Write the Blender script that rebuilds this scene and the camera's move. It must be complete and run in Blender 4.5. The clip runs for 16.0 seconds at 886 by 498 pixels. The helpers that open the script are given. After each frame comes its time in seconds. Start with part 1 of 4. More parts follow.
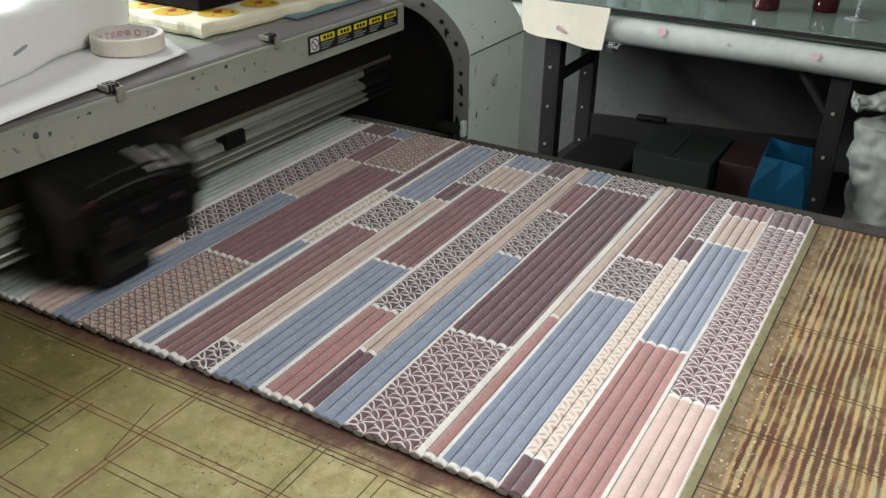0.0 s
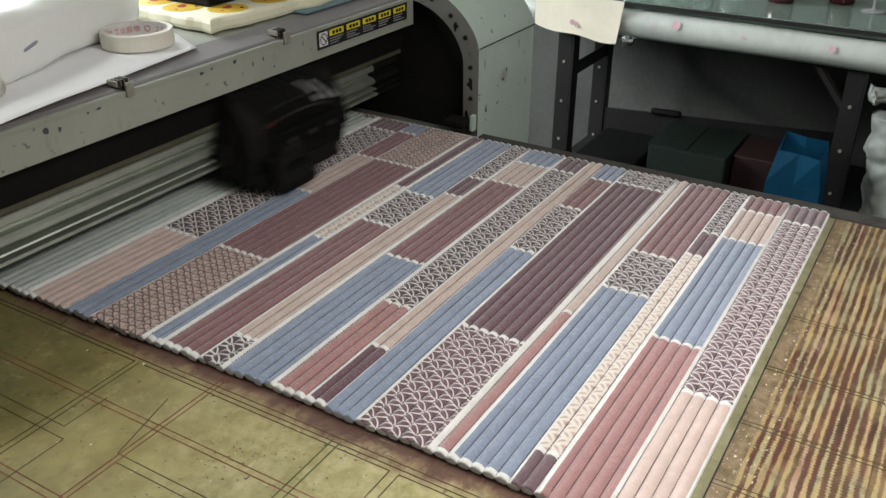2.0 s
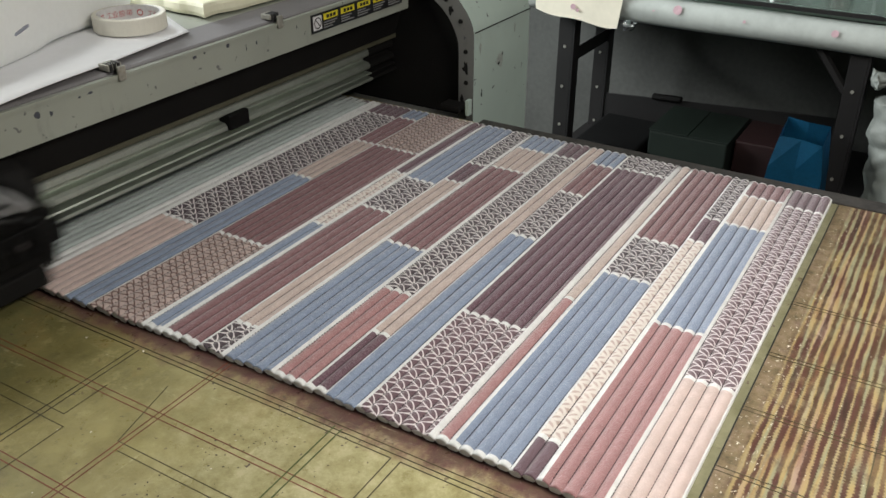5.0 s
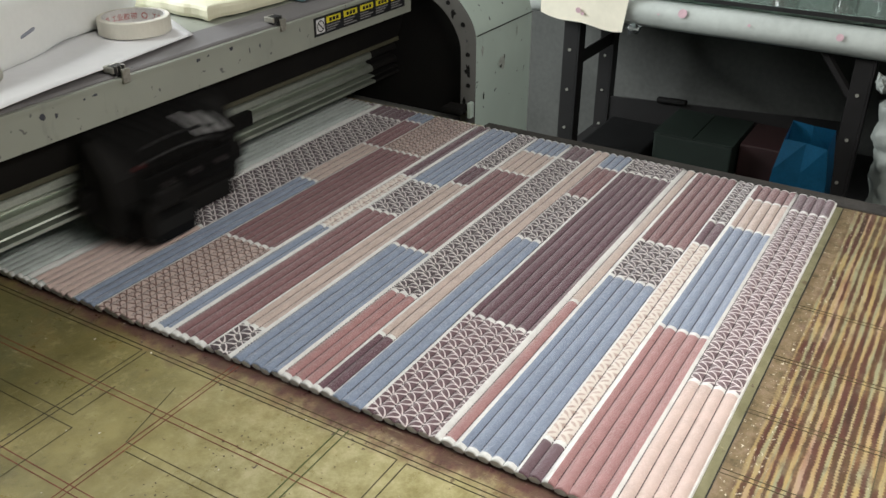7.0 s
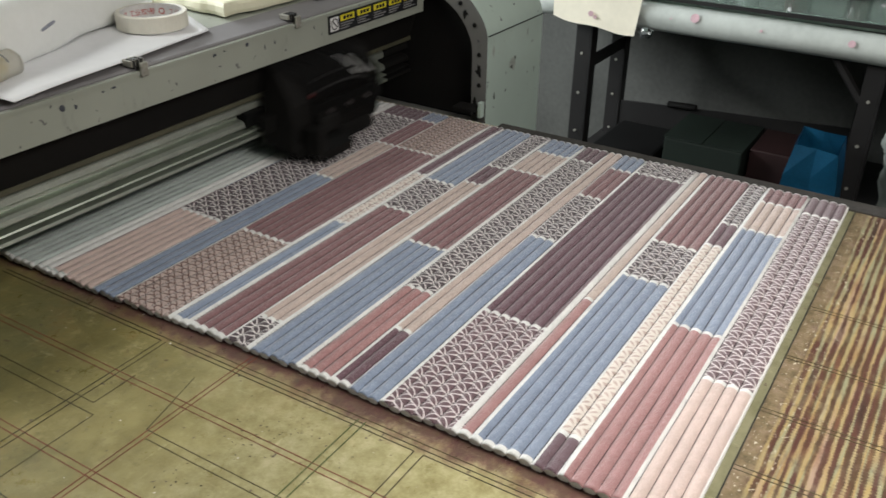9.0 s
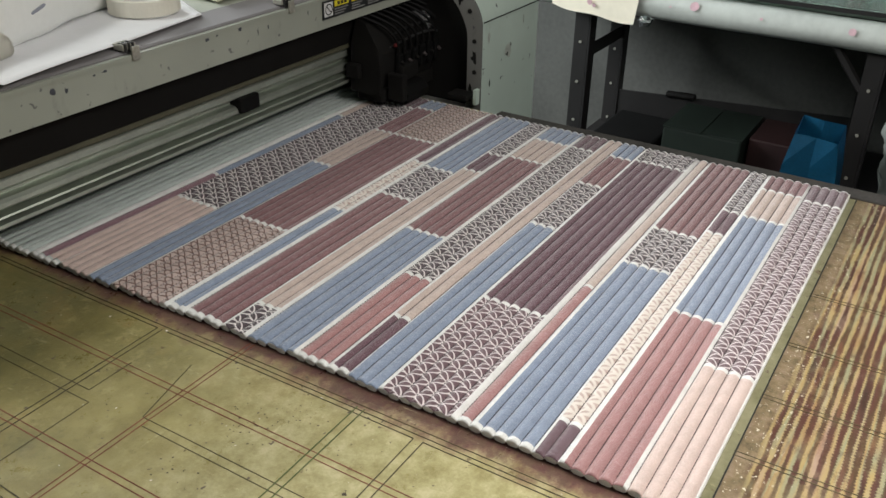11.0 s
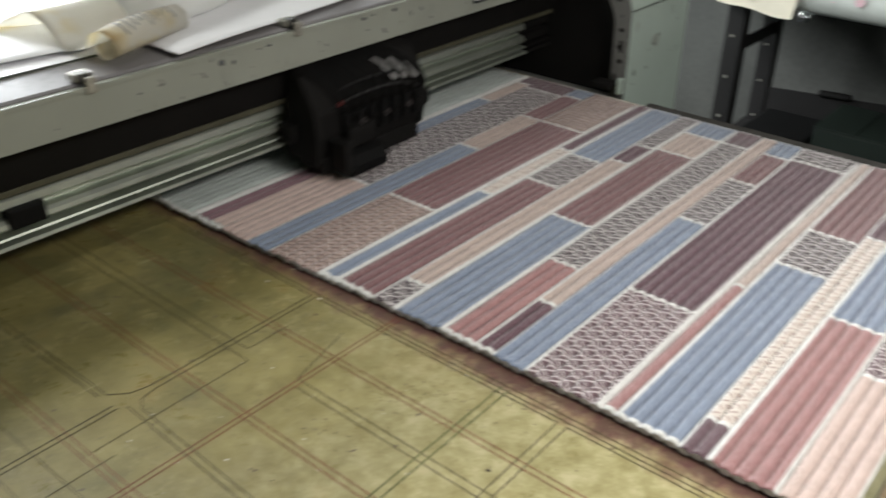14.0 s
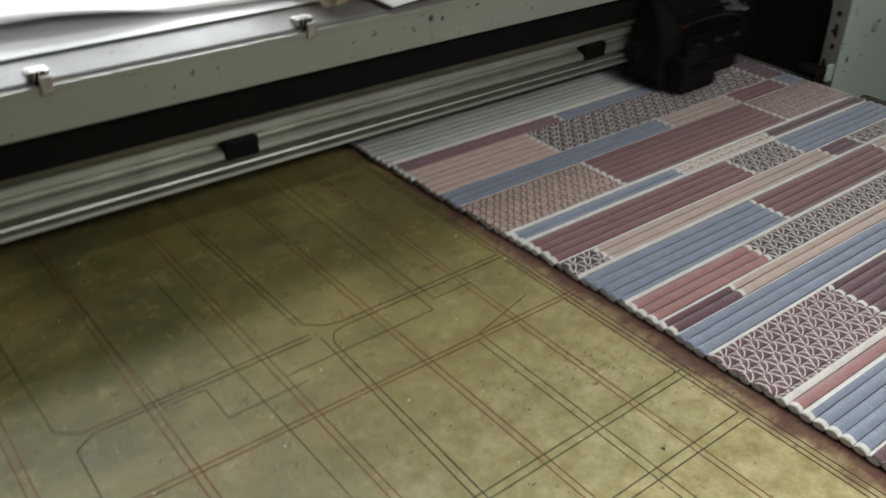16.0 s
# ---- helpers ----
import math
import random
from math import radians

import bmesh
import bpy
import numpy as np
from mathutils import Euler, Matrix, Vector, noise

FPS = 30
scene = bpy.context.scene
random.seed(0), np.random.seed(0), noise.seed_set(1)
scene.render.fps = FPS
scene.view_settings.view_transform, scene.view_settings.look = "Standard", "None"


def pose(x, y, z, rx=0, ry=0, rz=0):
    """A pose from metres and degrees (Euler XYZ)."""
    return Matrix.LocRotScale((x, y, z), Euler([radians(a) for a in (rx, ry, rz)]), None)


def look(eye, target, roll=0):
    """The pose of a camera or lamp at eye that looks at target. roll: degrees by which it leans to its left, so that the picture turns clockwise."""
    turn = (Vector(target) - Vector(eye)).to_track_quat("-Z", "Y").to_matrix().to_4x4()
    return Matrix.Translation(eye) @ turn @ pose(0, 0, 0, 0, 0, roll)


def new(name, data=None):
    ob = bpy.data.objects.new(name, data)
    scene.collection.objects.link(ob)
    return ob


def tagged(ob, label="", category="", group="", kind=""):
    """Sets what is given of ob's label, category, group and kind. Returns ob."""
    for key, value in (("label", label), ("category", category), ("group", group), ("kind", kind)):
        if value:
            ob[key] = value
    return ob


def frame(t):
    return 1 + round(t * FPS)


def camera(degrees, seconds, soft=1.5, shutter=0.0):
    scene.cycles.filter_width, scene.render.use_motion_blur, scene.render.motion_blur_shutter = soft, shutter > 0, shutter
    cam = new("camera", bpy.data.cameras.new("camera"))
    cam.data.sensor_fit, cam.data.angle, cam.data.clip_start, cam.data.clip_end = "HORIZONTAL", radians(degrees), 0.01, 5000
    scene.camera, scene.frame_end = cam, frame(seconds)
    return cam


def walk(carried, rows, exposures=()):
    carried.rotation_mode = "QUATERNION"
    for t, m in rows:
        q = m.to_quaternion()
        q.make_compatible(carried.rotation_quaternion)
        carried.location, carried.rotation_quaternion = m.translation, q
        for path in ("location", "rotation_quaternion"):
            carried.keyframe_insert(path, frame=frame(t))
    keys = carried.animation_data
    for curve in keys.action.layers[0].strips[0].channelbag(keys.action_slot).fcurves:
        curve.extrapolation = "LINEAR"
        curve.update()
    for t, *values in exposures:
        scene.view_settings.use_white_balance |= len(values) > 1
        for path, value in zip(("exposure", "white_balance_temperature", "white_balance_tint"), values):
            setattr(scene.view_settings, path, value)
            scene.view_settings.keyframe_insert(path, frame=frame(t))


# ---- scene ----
cam = camera(53.3, 16.0, 1.5, 0.9)
PATH = [
    (0, (-0.636, -0.131, 1.496), (0.907, 0.75, 0.578), 1.0),
    (0.5, (-0.629, -0.13, 1.492), (0.91, 0.756, 0.572), 0.9),
    (1, (-0.626, -0.13, 1.49), (0.908, 0.762, 0.567), 0.7),
    (1.5, (-0.631, -0.129, 1.495), (0.897, 0.769, 0.568), 0.7),
    (2, (-0.633, -0.133, 1.495), (0.889, 0.774, 0.567), 0.4),
    (2.5, (-0.634, -0.134, 1.493), (0.884, 0.772, 0.558), 0.4),
    (3, (-0.631, -0.132, 1.492), (0.881, 0.771, 0.545), 0.3),
    (3.5, (-0.628, -0.128, 1.49), (0.882, 0.773, 0.537), 0.4),
    (4, (-0.625, -0.129, 1.49), (0.881, 0.773, 0.532), 0.2),
    (6.5, (-0.635, -0.128, 1.495), (0.881, 0.768, 0.548), 0.6),
    (7, (-0.634, -0.129, 1.495), (0.873, 0.779, 0.545), 0.3),
    (7.5, (-0.637, -0.128, 1.496), (0.87, 0.784, 0.55), 0.3),
    (8, (-0.638, -0.125, 1.491), (0.901, 0.742, 0.552), 1.4),
    (8.5, (-0.646, -0.124, 1.49), (0.888, 0.752, 0.551), 1.6),
    (9, (-0.656, -0.123, 1.492), (0.85, 0.795, 0.549), 1.0),
    (9.2, (-0.658, -0.122, 1.491), (0.844, 0.805, 0.55), 0.9),
    (11.5, (-0.649, -0.117, 1.479), (0.855, 0.782, 0.516), 1.0),
    (12, (-0.646, -0.125, 1.482), (0.855, 0.771, 0.509), 0.1),
    (12.5, (-0.642, -0.128, 1.48), (0.86, 0.741, 0.485), -0.2),
    (13, (-0.635, -0.131, 1.474), (0.854, 0.758, 0.477), -1.3),
    (13.5, (-0.648, -0.115, 1.477), (0.796, 0.862, 0.498), -0.1),
    (14, (-0.686, -0.09, 1.478), (0.653, 1.024, 0.494), 0.7),
    (14.5, (-0.7, -0.086, 1.48), (0.552, 1.122, 0.495), 0.4),
    (15, (-0.718, -0.063, 1.473), (0.461, 1.193, 0.458), 0.1),
    (15.5, (-0.723, -0.062, 1.482), (0.399, 1.249, 0.47), -1.1),
    (16, (-0.724, -0.073, 1.478), (0.333, 1.262, 0.429), 1.1),
]
walk(cam, [(t, look(eye, target, roll)) for t, eye, target, roll in PATH],
     exposures=[(0, -0.11), (13.5, -0.07), (14.5, -0.07), (15.2, -0.20), (16, -0.40)])

# ---- light ----
world = bpy.data.worlds.new("workshop_air")
scene.world = world
world.use_nodes = True
world.node_tree.nodes["Background"].inputs[0].default_value = (0.75, 0.85, 1.0, 1)
world.node_tree.nodes["Background"].inputs[1].default_value = 0.14


def area_lamp(name, x, y, z, sx, sy, watts, colour):
    lamp = bpy.data.lights.new(name, "AREA")
    lamp.shape, lamp.size, lamp.size_y, lamp.energy, lamp.color = "RECTANGLE", sx, sy, watts, colour
    ob = new(name, lamp)
    ob.matrix_world = pose(x, y, z)
    return ob


# low lamp added near the camera to brighten the front; no known source
area_lamp("unseen_light", 0.12, -0.48, 1.85, 0.8, 0.4, 21, (1.0, 0.96, 0.90))
area_lamp("unseen_light", -0.55, 1.90, 2.55, 1.5, 0.4, 20, (0.97, 1.0, 0.96))
area_lamp("unseen_light", 0.05, 0.28, 2.70, 1.3, 0.10, 5, (1.0, 0.98, 0.92))
daylight = area_lamp("window_daylight", 0.7, 3.1, 2.0, 2.2, 0.8, 200, (0.93, 0.98, 1.0))
daylight.matrix_world = pose(0.7, 3.1, 2.0, -90, 0, 0)

# ---- materials ----


class Nodes:
    """Short writing for a material's node tree."""

    def __init__(self, name):
        self.mat = bpy.data.materials.new(name)
        self.mat.use_nodes = True
        self.tree = self.mat.node_tree
        self.bsdf = self.tree.nodes["Principled BSDF"]
        self.co = self.tree.nodes.new("ShaderNodeTexCoord").outputs["Object"]

    def node(self, kind, **inputs):
        n = self.tree.nodes.new(kind)
        for key, value in inputs.items():
            self.put(n.inputs[key.replace("_", " ")], value)
        return n

    def put(self, socket, value):
        if isinstance(value, bpy.types.NodeSocket):
            self.tree.links.new(value, socket)
        else:
            socket.default_value = value

    def math(self, op, a, b=0.0, c=0.0):
        n = self.tree.nodes.new("ShaderNodeMath")
        n.operation = op
        for i, v in enumerate((a, b, c)):
            self.put(n.inputs[i], v)
        return n.outputs[0]

    def xyz(self, vector=None):
        n = self.node("ShaderNodeSeparateXYZ")
        self.put(n.inputs[0], vector or self.co)
        return n.outputs

    def noise(self, scale, detail=4.0, rough=0.55, stretch=None):
        v = self.co
        if stretch:
            m = self.node("ShaderNodeMapping")
            self.put(m.inputs["Vector"], v)
            m.inputs["Scale"].default_value = stretch
            v = m.outputs[0]
        n = self.node("ShaderNodeTexNoise", Vector=v, Scale=scale, Detail=detail, Roughness=rough)
        return n.outputs["Fac"]

    def ramp(self, fac, stops):
        n = self.tree.nodes.new("ShaderNodeValToRGB")
        self.put(n.inputs[0], fac)
        while len(n.color_ramp.elements) < len(stops):
            n.color_ramp.elements.new(0.5)
        for e, (at, c) in zip(n.color_ramp.elements, stops):
            e.position, e.color = at, (*c, 1) if len(c) == 3 else c
        return n.outputs[0]

    def mix(self, fac, a, b, blend="MIX"):
        n = self.tree.nodes.new("ShaderNodeMix")
        n.data_type, n.blend_type = "RGBA", blend
        self.put(n.inputs[0], fac)
        for i, v in ((6, a), (7, b)):
            self.put(n.inputs[i], (*v, 1) if isinstance(v, tuple) and len(v) == 3 else v)
        return n.outputs[2]

    def step(self, v, lo, hi):
        """0 below lo, 1 above hi (hi below lo turns it round)."""
        n = self.tree.nodes.new("ShaderNodeMapRange")
        n.interpolation_type = "SMOOTHSTEP"
        a, b, x, y = (lo, hi, 0.0, 1.0) if hi > lo else (hi, lo, 1.0, 0.0)
        for i, s in enumerate((v, a, b, x, y)):
            self.put(n.inputs[i], s)
        return n.outputs[0]

    def bump(self, height, strength, distance=0.001):
        n = self.node("ShaderNodeBump", Height=height, Strength=strength, Distance=distance)
        self.put(self.bsdf.inputs["Normal"], n.outputs[0])

    def done(self, colour, rough=0.5, metal=0.0, **more):
        self.put(self.bsdf.inputs["Base Color"], (*colour, 1) if isinstance(colour, tuple) else colour)
        self.put(self.bsdf.inputs["Roughness"], rough)
        self.put(self.bsdf.inputs["Metallic"], metal)
        for key, value in more.items():
            self.put(self.bsdf.inputs[key.replace("_", " ")], value)
        return self.mat


def plain(name, colour, rough=0.5, metal=0.0, vary=0.25, scale=12.0, grain=180.0, relief=0.15):
    n = Nodes(name)
    f = n.math("ADD", n.math("MULTIPLY", n.noise(scale), 0.7), n.math("MULTIPLY", n.noise(grain, 2), 0.3))
    dark = tuple(c * (1 - vary) for c in colour)
    lite = tuple(min(1, c * (1 + vary * 0.7)) for c in colour)
    n.bump(n.noise(grain, 3), relief, 0.0006)
    return n.done(n.ramp(f, [(0.3, dark), (0.7, lite)]), n.step(n.noise(scale * 2), -0.6, 1.6) if rough is None else rough, metal)


def cloth(name, colour):
    """Soft printed foam cloth: fine nap, faint mottling."""
    n = Nodes(name)
    nap, mott = n.noise(620, 4, 0.7), n.noise(45, 3)
    c = n.mix(n.step(mott, 0.3, 0.75), tuple(x * 0.9 for x in colour), tuple(min(1, x * 1.06) for x in colour))
    c = n.mix(n.math("MULTIPLY", n.step(nap, 0.45, 0.75), 0.3), c, tuple(min(1, x * 1.5 + 0.03) for x in colour))
    n.bump(n.math("ADD", nap, n.math("MULTIPLY", n.noise(210, 3), 0.8)), 0.9, 0.0012)
    return n.done(c, 0.9, 0.0, Sheen_Weight=0.45, Sheen_Roughness=0.5)


def petals(name, ground, line, width, ring=0.0, a=0.0262, b=0.030):
    """Printed cloth with slanting petals of overlapping circles: a along the ribs, b across them."""
    n = Nodes(name)
    x, y, _ = n.xyz()
    warp = n.math("MULTIPLY", n.math("SUBTRACT", n.noise(60, 2), 0.5), 0.0012)
    fu = n.math("FRACT", n.math("DIVIDE", n.math("ADD", n.math("ADD", x, warp), 10 * a), a))
    fv = n.math("FRACT", n.math("DIVIDE", n.math("ADD", n.math("ADD", y, 10 * b), warp), b))
    rings = [(0.5, p) for p in ((0.5, 0.0), (0.5, 1.0), (0.0, 0.5), (1.0, 0.5))]
    knots = [(0.0, p) for p in ((0.0, 0.0), (1.0, 0.0), (0.0, 1.0), (1.0, 1.0), (0.5, 0.5))]
    best = knot = None
    for r, (cx, cy) in rings + (knots if ring else []):
        du, dv = n.math("SUBTRACT", fu, cx), n.math("SUBTRACT", fv, cy)
        d = n.math("SQRT", n.math("ADD", n.math("MULTIPLY", du, du), n.math("MULTIPLY", dv, dv)))
        e = n.math("ABSOLUTE", n.math("SUBTRACT", d, r))
        if r:
            best = e if best is None else n.math("MINIMUM", best, e)
        else:
            knot = e if knot is None else n.math("MINIMUM", knot, e)
    if ring:  # open rings where the petals meet
        best = n.math("MAXIMUM", best, n.math("SUBTRACT", ring, knot))
        best = n.math("MINIMUM", best, n.math("ABSOLUTE", n.math("SUBTRACT", knot, ring)))
    wob = n.math("MULTIPLY", n.math("SUBTRACT", n.noise(300, 3), 0.5), width * 0.9)
    fac = n.step(n.math("ADD", best, wob), width * 1.3, width * 0.6)
    nap = n.noise(700, 3)
    g = n.mix(n.step(n.noise(45, 3), 0.3, 0.75), tuple(c * 0.85 for c in ground), tuple(c * 1.1 for c in ground))
    n.bump(nap, 0.8, 0.001)
    return n.done(n.mix(fac, g, line), 0.88, 0.0, Sheen_Weight=0.4, Sheen_Roughness=0.5)


INK = {
    "pink": cloth("pink_cloth", (0.56, 0.432, 0.39)),
    "rose": cloth("rose_cloth", (0.345, 0.178, 0.177)),
    "dred": cloth("dusty_red_cloth", (0.205, 0.102, 0.108)),
    "plum": cloth("plum_cloth", (0.125, 0.072, 0.088)),
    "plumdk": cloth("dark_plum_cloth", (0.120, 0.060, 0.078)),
    "purple": cloth("mauve_cloth", (0.23, 0.13, 0.155)),
    "blue": cloth("dusty_blue_cloth", (0.218, 0.265, 0.358)),
    "beige": cloth("beige_cloth", (0.50, 0.40, 0.355)),
    "white": cloth("white_cloth", (0.70, 0.70, 0.68)),
    "foam": cloth("unprinted_grey_cloth", (0.47, 0.525, 0.505)),
    "patL": petals("petal_print", (0.125, 0.072, 0.084), (0.70, 0.64, 0.64), 0.030),
    "patD": petals("star_print", (0.066, 0.047, 0.055), (0.70, 0.66, 0.65), 0.033),
    "dia": petals("chain_print", (0.48, 0.38, 0.345), (0.115, 0.060, 0.050), 0.035, 0.19),
    "beipat": petals("pale_petal_print", (0.48, 0.37, 0.325), (0.66, 0.60, 0.55), 0.085),
}


def bed_material():
    """Yellow-green worn resin board: stains, scuffs, reddish overspray by the mat's edges, painted-in light at the
    front.
    """
    n = Nodes("stained_green_board")
    x, y, _ = n.xyz()
    big, mid, fine = n.noise(3.2, 5), n.noise(14, 6, 0.65), n.noise(160, 3)
    c = n.ramp(n.math("ADD", n.math("MULTIPLY", big, 0.6), n.math("MULTIPLY", mid, 0.4)),
               [(0.33, (0.074, 0.062, 0.017)), (0.45, (0.112, 0.096, 0.030)), (0.55, (0.150, 0.129, 0.042)), (0.68, (0.218, 0.186, 0.069))])
    c = n.mix(n.math("MULTIPLY", n.step(n.noise(2.2, 4), 0.42, 0.62), 0.55), c, n.ramp(mid, [(0.35, (0.160, 0.128, 0.034)), (0.65, (0.288, 0.244, 0.083))]))
    # greener, greyer blotches
    green = n.math("MULTIPLY", n.step(n.noise(5.0, 5, 0.6), 0.46, 0.62), 0.5)
    c = n.mix(green, c, (0.068, 0.071, 0.027))
    ochre = n.math("MULTIPLY", n.step(n.noise(7, 7, 0.7), 0.53, 0.68), 0.55)
    c = n.mix(ochre, c, (0.160, 0.096, 0.023))
    worn = n.math("MULTIPLY", n.step(n.noise(30, 8, 0.8), 0.52, 0.66), 0.55)
    c = n.mix(worn, c, (0.272, 0.232, 0.092))
    grime = n.math("MULTIPLY", n.step(n.noise(11, 8, 0.75), 0.52, 0.68), 0.45)
    c = n.mix(grime, c, (0.068, 0.060, 0.025))
    pits = n.math("MULTIPLY", n.step(n.noise(95, 6, 0.75), 0.56, 0.68), 0.35)
    c = n.mix(pits, c, (0.060, 0.048, 0.018))
    # scuffed yellow front of the board, lightened further as painted-in lamp glow
    scuffed_lit_front = n.step(n.math("ADD", n.math("SUBTRACT", y, n.math("MULTIPLY", x, 0.35)), n.math("MULTIPLY", n.math("SUBTRACT", n.noise(6, 7, 0.7), 0.5), 0.45)), 0.78, 0.33)
    c = n.mix(n.math("MULTIPLY", scuffed_lit_front, 0.8), c, n.ramp(n.noise(34, 8, 0.78), [(0.36, (0.195, 0.165, 0.062)), (0.5, (0.285, 0.252, 0.110)), (0.64, (0.39, 0.345, 0.175))]))
    # reddish overspray along the mat's front edge, fading outwards
    edge = n.math("ADD", x, n.math("MULTIPLY", n.math("SUBTRACT", n.noise(20, 8, 0.75), 0.5), 0.095))
    spray = n.math("MULTIPLY", n.step(edge, -0.050, -0.006), n.math("MULTIPLY", n.step(y, -0.02, 0.005), n.step(x, 0.03, 0.01)))
    c = n.mix(n.math("MULTIPLY", spray, n.math("ADD", 0.55, n.math("MULTIPLY", n.step(n.noise(60, 6, 0.75), 0.4, 0.6), 0.42))), c, n.ramp(n.noise(26, 5, 0.7), [(0.35, (0.075, 0.026, 0.022)), (0.65, (0.165, 0.075, 0.052))]))
    # darkest by the mat: overspray with the mat's shade painted into it
    c = n.mix(n.math("MULTIPLY", spray, n.math("MULTIPLY", n.step(edge, -0.034, -0.008), 0.75)), c, (0.045, 0.020, 0.017))
    # olive strip between the mat and the striped overspray
    strip = n.math("MULTIPLY", n.step(y, 0.0, -0.002), n.math("MULTIPLY", n.step(y, -0.0165, -0.0145), n.step(x, -0.03, 0.0)))
    c = n.mix(n.math("MULTIPLY", strip, 0.8), c, n.ramp(n.noise(35, 5, 0.7), [(0.35, (0.085, 0.085, 0.042)), (0.65, (0.155, 0.15, 0.085))]))
    flecks = n.math("MULTIPLY", n.step(n.noise(38, 5, 0.7), 0.66, 0.70), 0.8)
    c = n.mix(flecks, c, (0.075, 0.050, 0.022))
    specks = n.step(n.noise(75, 2, 0.6), 0.72, 0.745)
    c = n.mix(specks, c, (0.07, 0.05, 0.03))
    c = n.mix(n.math("MULTIPLY", n.step(n.noise(110, 1, 0.5), 0.80, 0.82), 0.8), c, (0.65, 0.6, 0.5))
    for turn, amount in (((9, 1.2, 1), 0.4), ((1.0, 8, 1), 0.3)):
        scuff = n.step(n.noise(10, 7, 0.8, turn), 0.60, 0.72)
        c = n.mix(n.math("MULTIPLY", scuff, amount), c, (0.60, 0.54, 0.31))
    n.bump(n.math("ADD", fine, n.math("MULTIPLY", n.noise(30, 8, 0.8), 3.0)), 0.3, 0.0008)
    c = n.mix(1.0, c, (1.50, 1.52, 1.75), "MULTIPLY")
    return n.done(c, n.math("ADD", 0.08, n.math("MULTIPLY", n.noise(26, 8, 0.8), 0.50)), 0.0, Specular_IOR_Level=0.65)


def stripes_material():
    """Old overspray of ribbed mats: wine and brown bands with combed edges over yellow and olive."""
    n = Nodes("striped_overspray")
    x, y, _ = n.xyz()
    rag = n.math("MULTIPLY", n.math("SUBTRACT", n.noise(70, 6, 0.75), 0.5), 0.0050)
    drift = n.math("MULTIPLY", n.math("SUBTRACT", n.noise(6, 3), 0.5), 0.006)
    ph = n.math("FRACT", n.math("MULTIPLY", n.math("ADD", n.math("ADD", n.math("ADD", y, rag), drift), 10.0), 1 / 0.0106))
    d = n.math("ABSOLUTE", n.math("SUBTRACT", ph, 0.5))
    # teeth along the bands, one a stitch
    tooth = n.math("ABSOLUTE", n.math("SUBTRACT", n.math("FRACT", n.math("MULTIPLY", x, 192.0)), 0.5))
    tooth = n.math("MULTIPLY", tooth, n.math("MULTIPLY", n.step(n.noise(8, 4, 0.6), 0.38, 0.55), 0.30))
    lane = n.node("ShaderNodeTexNoise", Scale=42.0, Detail=2.0)
    comb = n.node("ShaderNodeCombineXYZ", X=n.math("MULTIPLY", x, 0.06), Y=y)
    n.put(lane.inputs["Vector"], comb.outputs[0])
    base = n.ramp(lane.outputs["Fac"], [(0.30, (0.33, 0.30, 0.20)), (0.42, (0.34, 0.25, 0.105)), (0.50, (0.25, 0.245, 0.15)), (0.58, (0.35, 0.26, 0.12)), (0.68, (0.34, 0.24, 0.175))])
    base = n.mix(n.math("MULTIPLY", n.step(n.noise(13, 5, 0.7, (0.5, 3, 1)), 0.5, 0.66), 0.55), base, (0.23, 0.115, 0.06))
    ink = n.ramp(n.noise(11, 4, 0.6, (0.5, 4, 1)), [(0.34, (0.036, 0.017, 0.014)), (0.48, (0.082, 0.030, 0.024)), (0.58, (0.066, 0.036, 0.019)), (0.68, (0.125, 0.056, 0.034))])
    wide = n.math("ADD", 0.17, n.math("MULTIPLY", n.step(n.noise(9, 4, 0.6, (0.8, 5, 1)), 0.35, 0.65), 0.16))
    rim_d = n.math("ADD", n.math("SUBTRACT", d, tooth), n.math("MULTIPLY", n.math("SUBTRACT", n.noise(150, 5, 0.75), 0.5), 0.22))
    fac = n.step(n.math("SUBTRACT", wide, rim_d), -0.09, 0.11)
    fac = n.math("MULTIPLY", fac, n.math("ADD", 0.62, n.math("MULTIPLY", n.step(n.noise(16, 5, 0.7), 0.35, 0.55), 0.34)))
    c = n.mix(fac, base, ink)
    edge = n.math("ADD", y, n.math("MULTIPLY", n.math("SUBTRACT", n.noise(24, 6, 0.7), 0.5), 0.022))
    rim = n.step(edge, -0.042, -0.026)
    c = n.mix(rim, c, n.ramp(n.noise(45, 6, 0.75), [(0.34, (0.10, 0.078, 0.042)), (0.5, (0.20, 0.15, 0.085)), (0.66, (0.27, 0.20, 0.14))]))
    near = n.math("MULTIPLY", n.step(y, -0.085, -0.030), n.step(n.noise(230, 2, 0.6), 0.665, 0.69))
    c = n.mix(near, c, (0.66, 0.60, 0.48))
    c = n.mix(n.math("MULTIPLY", n.step(n.noise(40, 7, 0.8), 0.50, 0.66), 0.5), c, (0.085, 0.05, 0.034))
    c = n.mix(n.step(n.noise(330, 1, 0.5), 0.79, 0.81), c, (0.7, 0.62, 0.5))
    n.bump(n.math("SUBTRACT", n.noise(240, 3), n.math("MULTIPLY", fac, 1.0)), 0.35, 0.001)
    return n.done(c, n.math("ADD", 0.25, n.math("MULTIPLY", n.noise(40, 4), 0.35)))


